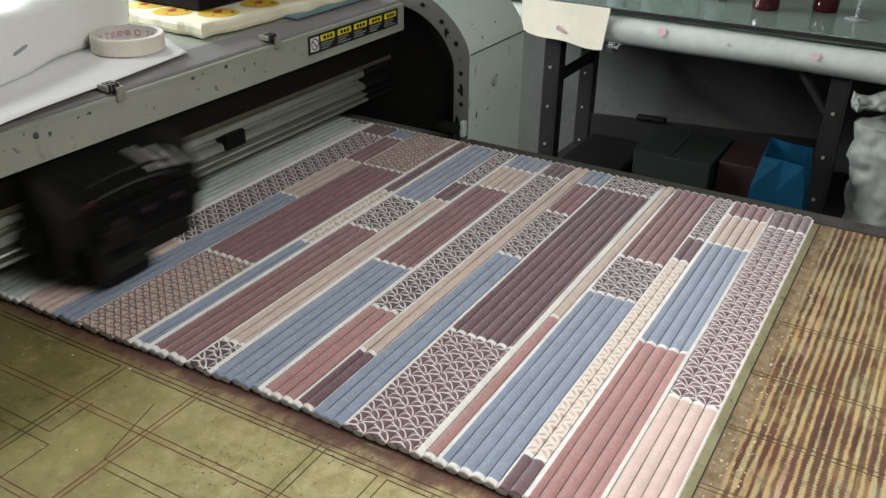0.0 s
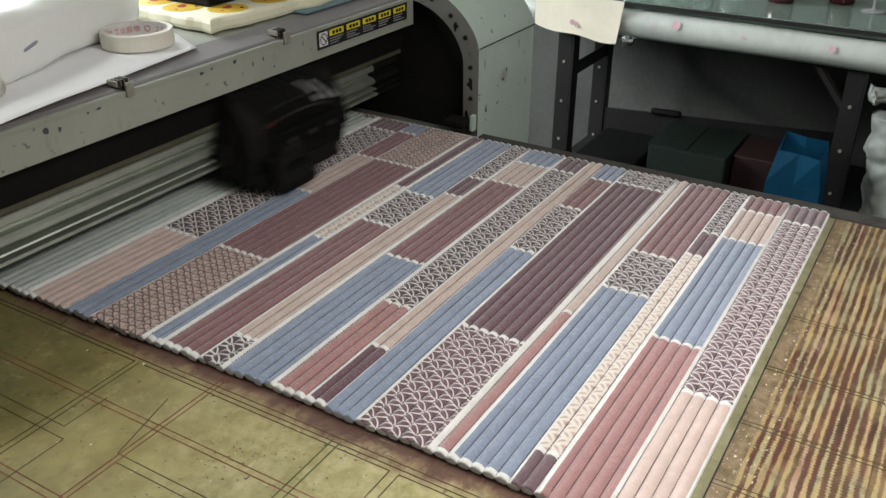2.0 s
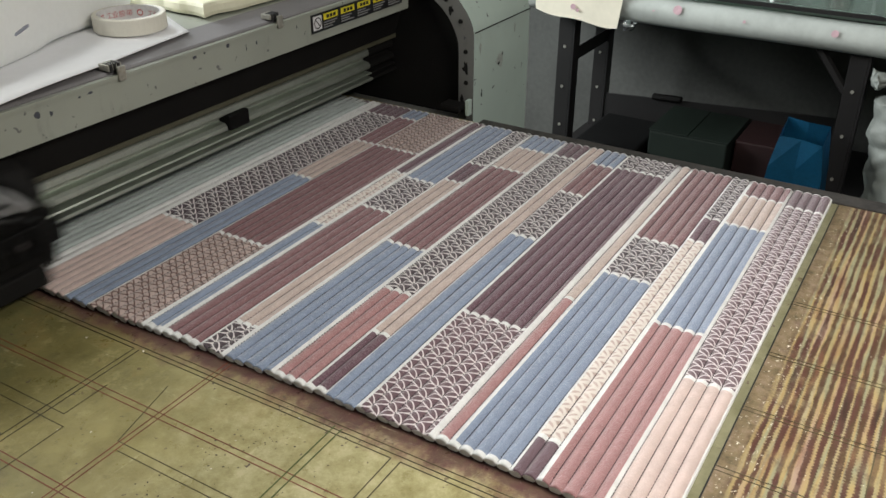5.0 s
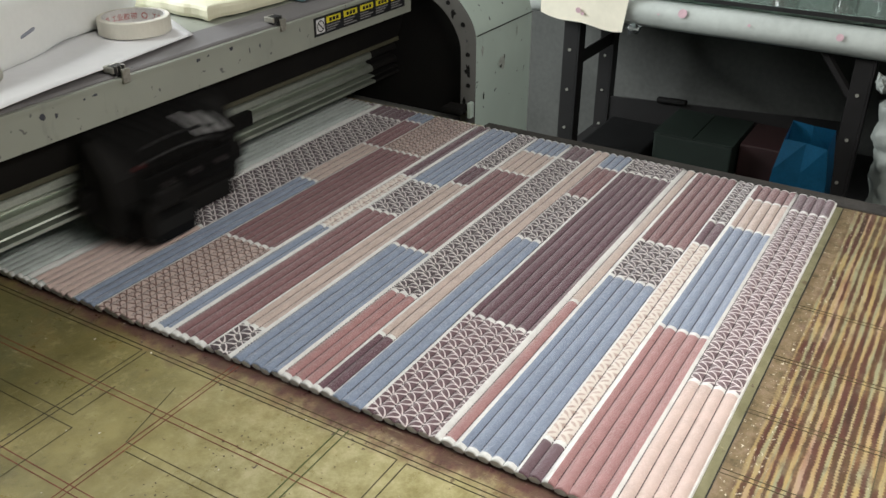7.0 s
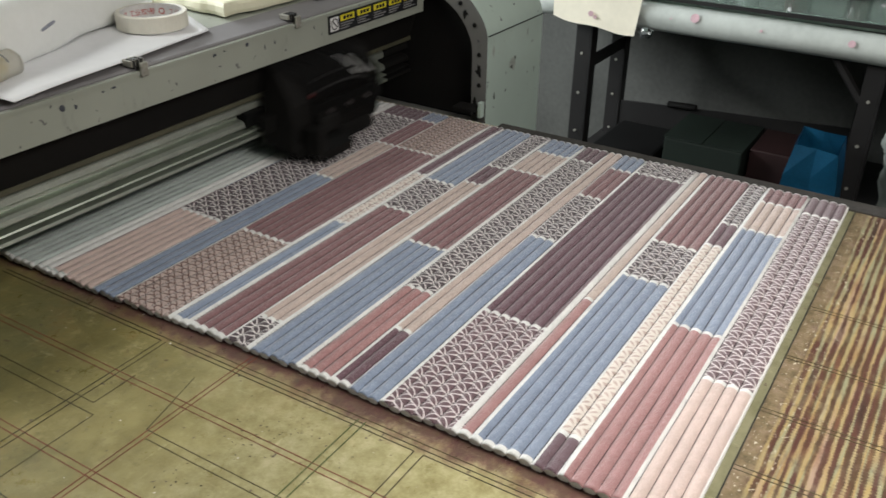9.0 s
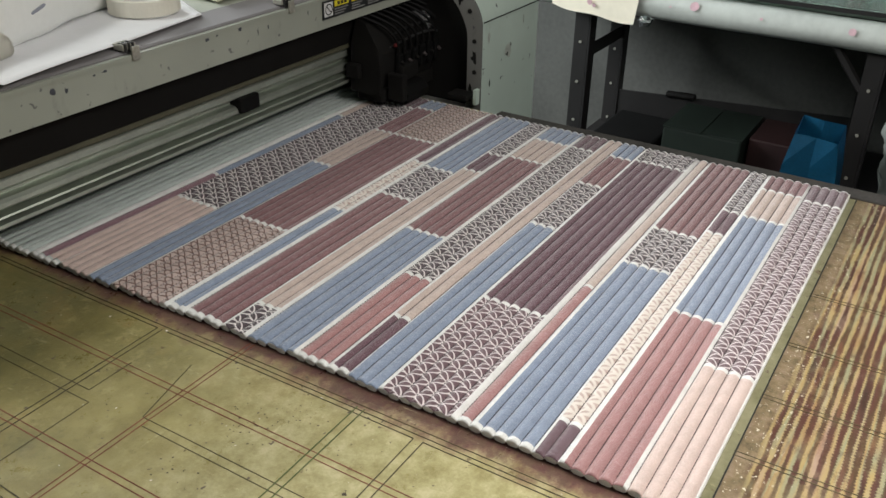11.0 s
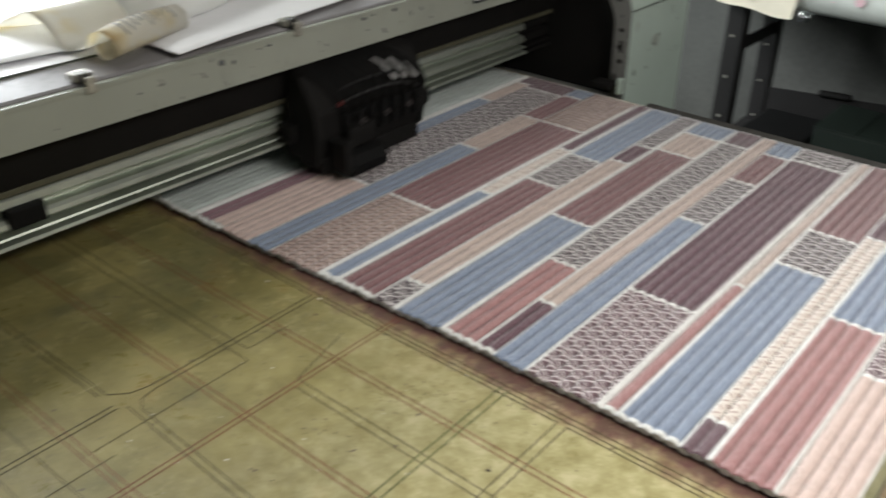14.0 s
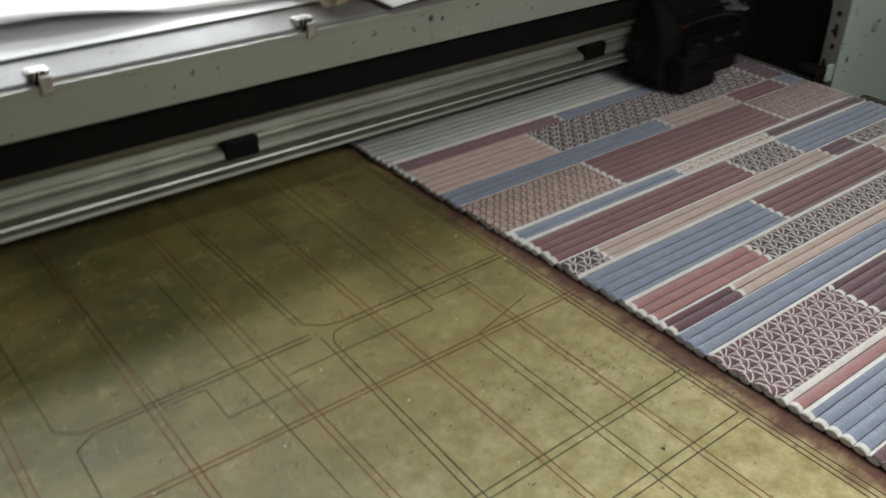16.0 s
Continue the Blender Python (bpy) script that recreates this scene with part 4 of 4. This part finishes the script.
def on_curl(k, s, off=0.0):
    """A place on the curled sheet: k along its section, s along its axis."""
    p = CURL[k]
    d = (CURL[min(k + 1, len(CURL) - 1)] - CURL[max(k - 1, 0)]).normalized()
    swell = 1 + 0.12 * math.sin(s * 17 + 1) + 0.35 * max(0.0, 0.05 - s) / 0.05 * (p.x > 0.03)
    skew = 0.45 * max(0.0, p.x - 0.03)
    return CURL_AT + CURL_AXIS * (s + skew * 0.6) + CURL_BACK * (p.x * swell - d.y * off) + Vector((0, 0, p.y * (1 + 0.08 * math.sin(s * 23)) + d.x * off))


curled = rider(thing("curled_paper", "yellowed printed paper sheet curled into loose rolls on the gantry", "paper"))
bm = bmesh.new()
rows = [[bm.verts.new(on_curl(k, 0.16 * j / 12)) for k in range(len(CURL))] for j in range(13)]
for p, q in zip(rows, rows[1:]):
    for k in range(len(CURL) - 1):
        bm.faces.new((p[k], p[k + 1], q[k + 1], q[k]))
bmesh.ops.solidify(bm, geom=bm.faces[:], thickness=0.0004)
part("curled_sheet", bm, AGED, curled, smooth=True)
for j in range(9):  # lines of small print
    bm = bmesh.new()
    s0, span = 0.030 + 0.0125 * j, range(50 - j % 3, 62 - (j * 5) % 4)
    pairs = [[bm.verts.new(on_curl(k, s0 + w, -0.0012)) for w in (0.0, 0.0028)] for k in span]
    for p, q in zip(pairs, pairs[1:]):
        bm.faces.new((p[0], p[1], q[1], q[0]))
    part("print_bar", bm, SIGNGREY, curled, "faint grey printed line")

pad = rider(thing("foam_pad", "lemon foam pad printed with yellow discs and small red marks", "foam pad"))
turn = Matrix.Translation((0.435, 0.950, 1.1245)) @ Matrix.Rotation(radians(-3.5), 4, "Z")
bm = bmesh.new()  # soft pad with a hand-cut wavy rim
rim_rows = []
for z, inset in ((0.0, 0.002), (0.006, 0.0), (0.016, 0.001), (0.0205, 0.004), (0.022, 0.009)):
    ring = []
    for x0, y0, x1, y1, count in ((0.0, 0.0, 0.45, 0.0, 30), (0.45, 0.0, 0.45, 0.24, 12), (0.45, 0.24, 0.0, 0.24, 30), (0.0, 0.24, 0.0, 0.0, 12)):
        for k in range(count):
            f = k / count
            x, y = x0 + (x1 - x0) * f, y0 + (y1 - y0) * f
            q = 0.011 * noise.noise(Vector((x * 17, y * 17, 3.0)))
            x, y = x + (0.225 - x) * inset / 0.225, y + (0.12 - y) * inset / 0.12
            ring.append(bm.verts.new(turn @ Vector((x + q, y + q * 1.4, z))))
    rim_rows.append(ring)
for p, q in zip(rim_rows, rim_rows[1:]):
    for k in range(len(p)):
        bm.faces.new((p[k], p[(k + 1) % len(p)], q[(k + 1) % len(p)], q[k]))
bm.faces.new(rim_rows[-1])
bm.faces.new(rim_rows[0][::-1])
part("pad_body", bm, LEMON, pad)
for cx, cy in ((0.045, 0.120), (0.085, 0.048), (0.185, 0.046), (0.290, 0.047), (0.395, 0.050), (0.050, 0.200)):
    bm = lathe([(0.0, 0.0226), (0.035, 0.0226), (0.036, 0.0221)], cx, cy, 28)
    bmesh.ops.transform(bm, matrix=turn, verts=bm.verts)
    part("yellow_disc", bm, YELLOW, pad, "printed yellow disc")
    for dx, dy, r, m in ((0.002, 0.004, 0.008, RED), (0.012, 0.010, 0.005, RED), (0.018, -0.016, 0.0035, INKBLACK), (-0.020, -0.008, 0.0025, RED)):
        bm = lathe([(0.0, 0.0232), (r, 0.0232), (r, 0.0227)], cx + dx, cy + dy, 12)
        bmesh.ops.transform(bm, matrix=turn, verts=bm.verts)
        part("printed_mark", bm, m, pad)
rider(tagged(part("teal_strip", box(0.64, 0.90, 0.915, 0.955, 1.1225, 1.1265, 0.001), plain("faded_teal_card", (0.16, 0.26, 0.29), 0.7)), "faded teal card strip under the foam pad", "card"))
carton = rider(thing("black_case", "black square-edged case standing on the foam pad", "case"))
part("case_body", box(0.508, 0.78, 1.022, 1.19, 1.1478, 1.26, 0.004), BLACK, carton)
part("case_lid", box(0.505, 0.783, 1.019, 1.193, 1.2605, 1.285, 0.003), BLACK, carton)

# ---- the print carriage; x = 0 at its right end, y and z as at the clip's start ----
carriage = thing("print_carriage", "black inkjet print carriage with ink hoses and a silver label", "print carriage")
part("carriage_body", prism([(0.815, 0.902), (0.808, 0.935), (0.806, 0.975), (0.820, 1.008), (0.840, 1.034), (0.853, 1.044), (0.858, 1.044), (0.872, 0.99), (0.876, 0.902)], -0.272, -0.030), BLACK_AND_SHADE, carriage)
part("side_plate", prism([(0.804, 0.895), (0.800, 0.94), (0.806, 0.99), (0.835, 1.036), (0.857, 1.046), (0.872, 0.99), (0.874, 0.895)], -0.283, -0.2725), BLACK_AND_SHADE, carriage)
part("side_plate", prism([(0.812, 0.895), (0.803, 0.94), (0.806, 0.98), (0.838, 1.030), (0.856, 1.040), (0.872, 0.99), (0.874, 0.895)], -0.0295, -0.020), BLACK_AND_SHADE, carriage)
part("head_base", box(-0.265, -0.035, 0.808, 0.872, 0.872, 0.9015, 0.004), BLACK_AND_SHADE, carriage)
part("lamp_shoe", prism([(0.767, 0.874), (0.763, 0.891), (0.775, 0.904), (0.8075, 0.911), (0.8075, 0.874)], -0.238, -0.160), BLACK, carriage, "black ultraviolet lamp block hanging low")
part("lamp_fin", box(-0.256, -0.2385, 0.765, 0.803, 0.880, 0.935, 0.003), BLACK_AND_SHADE, carriage)
part("lamp_bracket", box(-0.225, -0.165, 0.785, 0.8055, 0.9105, 0.945, 0.006), BLACK_AND_SHADE, carriage)
part("end_nub", box(-0.0195, 0.0, 0.812, 0.838, 0.925, 0.952, 0.003), BLACK, carriage)
part("end_nub", box(-0.0195, -0.006, 0.815, 0.850, 0.962, 0.976, 0.003), BLACK, carriage)
part("upper_bracket", box(-0.0195, -0.004, 0.835, 0.858, 0.985, 1.01, 0.003), BLACK_AND_SHADE, carriage)
part("rail_shoe", box(-0.297, -0.2835, 0.845, 0.876, 0.925, 0.955, 0.003), BLACK_AND_SHADE, carriage)
for k in range(7):
    x = -0.225 + k * 0.028
    part("damper", box(x, x + 0.018, 0.795, 0.8055, 0.925, 0.968, 0.003), BLACK, carriage, "small ink damper")
    part("damper_cap", cyl((x + 0.009, 0.7945, 0.95), (x + 0.009, 0.788, 0.947), 0.004, 0.003, 10), plain("smoky_nozzle", (0.06, 0.05, 0.05), 0.3) if k % 2 else BLACK_AND_SHADE, carriage)
bm = bmesh.new()  # silver label wrapped over the sloping front
rows = []
for u in range(9):
    x = -0.098 + 0.062 * u / 8
    row = []
    for v in range(7):
        s = v / 6
        y = 0.8125 + s * 0.036 - 0.006 * (u / 8)
        z = 0.994 + s * 0.040 + 0.006 * math.sin(s * math.pi) - 0.008 * (u / 8)
        y -= 0.007 * noise.noise(Vector((u * 0.9, v * 1.1, 4.0)))
        row.append(bm.verts.new((x - 0.045 * s, y - 0.005, z)))
    rows.append(row)
for a in range(8):
    for b in range(6):
        bm.faces.new((rows[a][b], rows[a + 1][b], rows[a + 1][b + 1], rows[a][b + 1]))
bmesh.ops.solidify(bm, geom=bm.faces[:], thickness=0.001)
part("foil_label", bm, SILVER, carriage, "creased silver foil label")
for k in range(9):
    x = -0.222 + k * 0.0232
    part("ink_hose", tube_path([(x, 0.800, 0.962), (x - 0.006, 0.798, 0.995), (x - 0.022, 0.812, 1.022), (x - 0.046, 0.838, 1.042), (x - 0.060, 0.852, 1.049)], 0.0034, 8), BLACK, carriage, "black ink hose")
for k in range(2):
    z = 0.985 + 0.016 * k
    part("wire_loom", tube_path([(-0.24, 0.812 + 0.012 * k, z - 0.004), (-0.16, 0.800 + 0.014 * k, z + 0.008), (-0.09, 0.797 + 0.014 * k, z + 0.004), (-0.028, 0.806 + 0.012 * k, z - 0.022)], 0.0025, 6), INKBLACK, carriage)
part("status_light", box(-0.235, -0.226, 0.7965, 0.7995, 0.985, 0.992), plain("dull_red_lens", (0.14, 0.02, 0.02), 0.3), carriage, "dull red lens")


def carriage_x(t, period=2.36, start=0.385, left=-0.128, speed=1.005, soft=0.15):
    """Where the carriage's right end is: to and fro at an even speed with short turns."""
    ph = (t - start) % period
    half = period / 2
    d = min(ph, period - ph)  # time since the left turn, folded
    x = left + speed * d
    if d < soft:
        x = left + speed * (d * d / (2 * soft) + soft / 2)
    if half - d < soft:
        e = half - d
        x = left + speed * (half - e * e / (2 * soft) - soft / 2)
    return x


# ---- the side table and what is under and on it ----
TX = 1.75
table = thing("side_table", "workbench of black slotted angle steel with a thick green glass top", "table")
TZ = 0.970
part("glass_top", box(TX - 0.02, 2.36, -0.75, 1.45, TZ, TZ + 0.010, 0.002), GLASS, table, "green-edged glass top")
# added board whose pale colour imitates the bright reflection in the glass
part("reflection_board", box(TX + 0.005, 2.355, -0.745, 1.445, TZ - 0.0155, TZ - 0.0005), plain("pale_green_reflection", (0.26, 0.31, 0.27), 0.6, 0, 0.1), table, "pale board added under the glass in place of its reflection")
part("edge_strip", box(TX - 0.026, TX - 0.0205, -0.75, 1.45, TZ - 0.002, TZ + 0.008), DARK, table)


def angle_post(x, y, z0, z1):
    p = part("leg", box(x, x + 0.045, y, y + 0.005, z0, z1, 0.001), DARK, table)
    box_bm = box(x, x + 0.005, y + 0.0055, y + 0.05, z0, z1, 0.001)
    flange = part("flange", box_bm, DARK, p)
    for k in range(int((z1 - z0) / 0.12)):
        part("bolt", cyl((x - 0.003, y + 0.028, z0 + 0.06 + k * 0.12), (x - 0.0002, y + 0.028, z0 + 0.06 + k * 0.12), 0.0045, 0.0045, 10), STEEL, flange)
    return p


for y in (0.848, 0.058):
    angle_post(TX, y, 0.0, TZ - 0.016)
for y in (0.888, 0.10):
    angle_post(TX + 0.40, y, 0.0, TZ - 0.016)
bm = box(TX + 0.405, TX + 0.41, 0.13, 0.885, -0.085, 0.0, 0.001)  # sloped to fit the camera's view
for v in bm.verts:
    v.co.z += 0.573 - (v.co.y - 0.13) * 0.067
part("stretcher", bm, DARK, table)
part("stretcher", box(TX + 0.012, TX + 0.40, 0.895, 0.90, 0.70, 0.74, 0.001), DARK, table)
part("stretcher", box(TX + 0.012, TX + 0.40, 0.094, 0.098, 0.70, 0.74, 0.001), DARK, table)
part("brace", cyl((TX + 0.012, 0.105, 0.775), (TX + 0.012, 0.225, 0.925), 0.011, 0.011, 6), DARK, table, "diagonal brace")
media = tagged(part("media_roll", lump((TX - 0.005, -0.75, TZ - 0.058), (TX - 0.005, 1.05, TZ - 0.050), 0.038, 1.0, 11, 24, 40), ROLL, smooth=True), "long white vinyl roll with pink ink stains under the glass", "roll")
for y, z, r in ((0.545, TZ - 0.022, 0.012), (0.61, TZ - 0.03, 0.004), (0.15, TZ - 0.03, 0.009), (0.37, TZ - 0.03, 0.004)):
    part("ink_stain", lathe([(0.0, 0.0), (r, 0.0), (r * 0.95, -0.0006)], 0, 0, 16), STAIN, media, "pink ink stain").matrix_basis = pose(TX - 0.043, y, z - 0.012, 0, -72, 0)
strip_paper = tagged(part("paper_strip", sheet([(TX - 0.046, 0.958, TZ + 0.012), (TX - 0.046, 0.692, TZ + 0.012), (TX - 0.058, 0.702, TZ - 0.095), (TX - 0.052, 0.952, TZ - 0.078)], 20, 8,
      lambda u, v: (-0.010 * math.sin(u * 2.6) - 0.004 * math.sin(u * 9)) * v), CREAM), "cream paper strip hanging from the table edge", "paper")
for y, z, r in ((0.835, TZ - 0.058, 0.008), (0.822, TZ - 0.066, 0.005)):
    part("ink_stain", lathe([(0.0, 0.0), (r, 0.0), (r * 0.95, -0.0006)], 0, 0, 12), STAIN, strip_paper, "pink ink stain").matrix_basis = pose(TX - 0.0585, y, z, 0, -90, 0)
foil = bmesh.new()
bmesh.ops.create_icosphere(foil, subdivisions=2, radius=0.021)
rf = random.Random(8)
for v in foil.verts:
    v.co = Vector((TX - 0.045, 0.675, TZ - 0.092)) + Vector((v.co.x * 0.7, v.co.y * 1.1, v.co.z * 0.8)) * rf.uniform(0.6, 1.25)
tagged(part("foil_scrap", foil, plain("bright_foil", (0.8, 0.85, 0.9), 0.12, 0.95)), "crumpled shiny foil scrap stuck on the roll's end", "foil")

# bottles and a glass on the table
for x, y, r, hgt in ((TX + 0.20, 0.335, 0.036, 0.13), (TX + 0.27, 0.19, 0.034, 0.12)):
    b = thing("ink_bottle", "small red-brown glass ink bottle on the glass table", "bottle")
    z = TZ + 0.0105
    part("bottle_body", lathe([(0.0, z), (r * 0.94, z), (r, z + 0.006), (r, z + hgt * 0.6), (r * 0.5, z + hgt * 0.75), (r * 0.45, z + hgt * 0.85), (0.0, z + hgt * 0.85)], x, y), BOTTLE, b, smooth=True)
    part("bottle_cap", lathe([(0.0, z + hgt * 0.855), (r * 0.5, z + hgt * 0.855), (r * 0.5, z + hgt), (0.0, z + hgt)], x, y), BLACK, b)
g = tagged(part("stem_glass", lathe([(0.0, TZ + 0.0105), (0.032, TZ + 0.0105), (0.030, TZ + 0.014), (0.005, TZ + 0.018), (0.004, TZ + 0.07), (0.012, TZ + 0.08), (0.034, TZ + 0.11), (0.036, TZ + 0.16), (0.0345, TZ + 0.16), (0.032, TZ + 0.112), (0.0, TZ + 0.084)], TX + 0.20, 0.10), CLEAR, smooth=True), "clear stemmed drinking glass on the glass table", "glass")
for x, y in ((TX + 0.25, 0.78), (TX + 0.22, 0.66), (TX + 0.30, 0.57), (TX + 0.25, 0.48)):
    tagged(part("glass_jar", lathe([(0.0, TZ + 0.0105), (0.03, TZ + 0.0105), (0.031, TZ + 0.11), (0.029, TZ + 0.11), (0.028, TZ + 0.014), (0.0, TZ + 0.014)], x, y), CLEAR, smooth=True), "clear empty glass jar on the glass table", "jar")

# under the table
tagged(part("low_shelf", box(TX - 0.24, 2.38, -0.05, 0.95, 0.38, 0.40, 0.002), DARK), "dark low shelf board under the table", "shelf")
bag = thing("gift_bag", "open bright blue paper bag standing under the table", "bag")
bx, by = TX - 0.20, 0.163
bm = bmesh.new()
for z, sx, sy in ((0.401, 0.056, 0.074), (0.47, 0.056, 0.074), (0.60, 0.050, 0.066), (0.692, 0.042, 0.054)):
    for cx, cy in ((-1, -1), (0.15, -1.0), (1, -1), (0.92, 0), (1, 1), (0.1, 1.0), (-1, 1), (-0.9, 0)):
        bm.verts.new((bx + 0.1 + cx * sx + 0.01 * (z > 0.65) * cy, by + cy * sy, z + (0.012 * cx if z > 0.65 else 0)))
bm.verts.ensure_lookup_table()
for r in range(3):
    for k in range(8):
        bm.faces.new([bm.verts[r * 8 + k], bm.verts[r * 8 + (k + 1) % 8], bm.verts[(r + 1) * 8 + (k + 1) % 8], bm.verts[(r + 1) * 8 + k]])
bm.faces.new([bm.verts[k] for k in range(8)])
bmesh.ops.solidify(bm, geom=bm.faces[:], thickness=0.002)
part("bag_body", bm, BAGBLUE, bag)
for k in range(4):
    bm = box(-0.001, 0.001, -0.004, 0.004, 0, 0.03)
    bmesh.ops.transform(bm, matrix=Matrix.Translation((bx + 0.040, by + 0.05, 0.53)) @ Matrix.Rotation(radians(-30 + 20 * k), 4, "X"), verts=bm.verts)
    part("bag_print", bm, SIGNWHITE, bag, "pale printed leaf")
gc = tagged(part("green_carton", box(TX + 0.15, TX + 0.40, 0.40, 0.64, 0.401, 0.520, 0.006), GREENBOX), "dark green cardboard carton under the table", "carton")
part("lid_flap", box(TX + 0.148, TX + 0.402, 0.398, 0.518, 0.5205, 0.524, 0.001), GREENBOX, gc)
part("lid_flap", box(TX + 0.148, TX + 0.402, 0.522, 0.642, 0.5205, 0.524, 0.001), GREENBOX, gc)
tagged(part("red_carton", box(TX + 0.20, TX + 0.42, 0.26, 0.39, 0.401, 0.520, 0.006), REDBOX), "dark red cardboard carton under the table", "carton")
tagged(part("black_crate", box(TX + 0.10, TX + 0.38, 0.66, 0.86, 0.401, 0.465, 0.008), BLACK), "black plastic crate under the table", "crate")
tagged(part("cloth_wad", lump((TX + 0.402, 0.62, 0.545), (TX + 0.402, 0.72, 0.540), 0.013, 0.8, 21), BLACK_AND_SHADE, smooth=True), "dark crumpled cloth wad on the stretcher", "cloth")


def crumple(bm, amount, seed, scale=9.0):
    """Folds and creases pushed into a soft skin."""
    bm.normal_update()
    shift = [(v, v.normal.copy()) for v in bm.verts]
    for v, nrm in shift:
        p = v.co * scale + Vector((seed, 0, 0))
        fold = 1 - 2 * abs(noise.noise(p)) + 0.6 * (1 - 2 * abs(noise.noise(p * 2.3)))
        v.co += nrm * fold * amount
    return bm


sack = tagged(part("plastic_sack", crumple(lump((TX - 0.10, -0.15, 0.0), (TX + 0.02, -0.10, 0.80), 0.135, 1.0, 31, 90, 110), 0.011, 3, 15), SACK, smooth=True), "bulging creased cloudy plastic sack beside the table", "sack")
tagged(part("plastic_wrap", crumple(lump((TX - 0.0, -0.13, 0.855), (TX - 0.05, 0.045, 0.83), 0.05, 0.6, 37, 40, 40), 0.012, 8, 16), SACK, smooth=True), "crumpled cloudy plastic wrap lying on the sack", "plastic wrap")
knob = thing("floor_valve", "black upright pipe valve with a side lever on the floor", "valve")
part("valve_body", lump((1.40, 0.80, 0.0), (1.40, 0.80, 0.63), 0.035, 1.0, 41), BLACK, knob, smooth=True)
part("lever", cyl((1.40, 0.78, 0.60), (1.40, 0.715, 0.605), 0.006, 0.008, 10), BLACK, knob)


def motions():
    beats = [k * 0.5 for k in range(33)]
    for ob in RIDERS:
        walk(ob, [(t, pose(0, CREEP * t, 0)) for t in beats])
    walk(carriage, [(k / 15, pose(carriage_x(k / 15) + 0.043, 0.034 + CREEP * k / 15, 0)) for k in range(241)])
    for ob, t in SKINS:
        rows = [(0, pose(0, 0, -0.0016)), (max(0.05, t - 0.1), pose(0, 0, -0.0016)), (min(t + 0.1, 15.95), pose(0, 0, 0)), (16, pose(0, 0, 0))]
        walk(ob, rows)


motions()
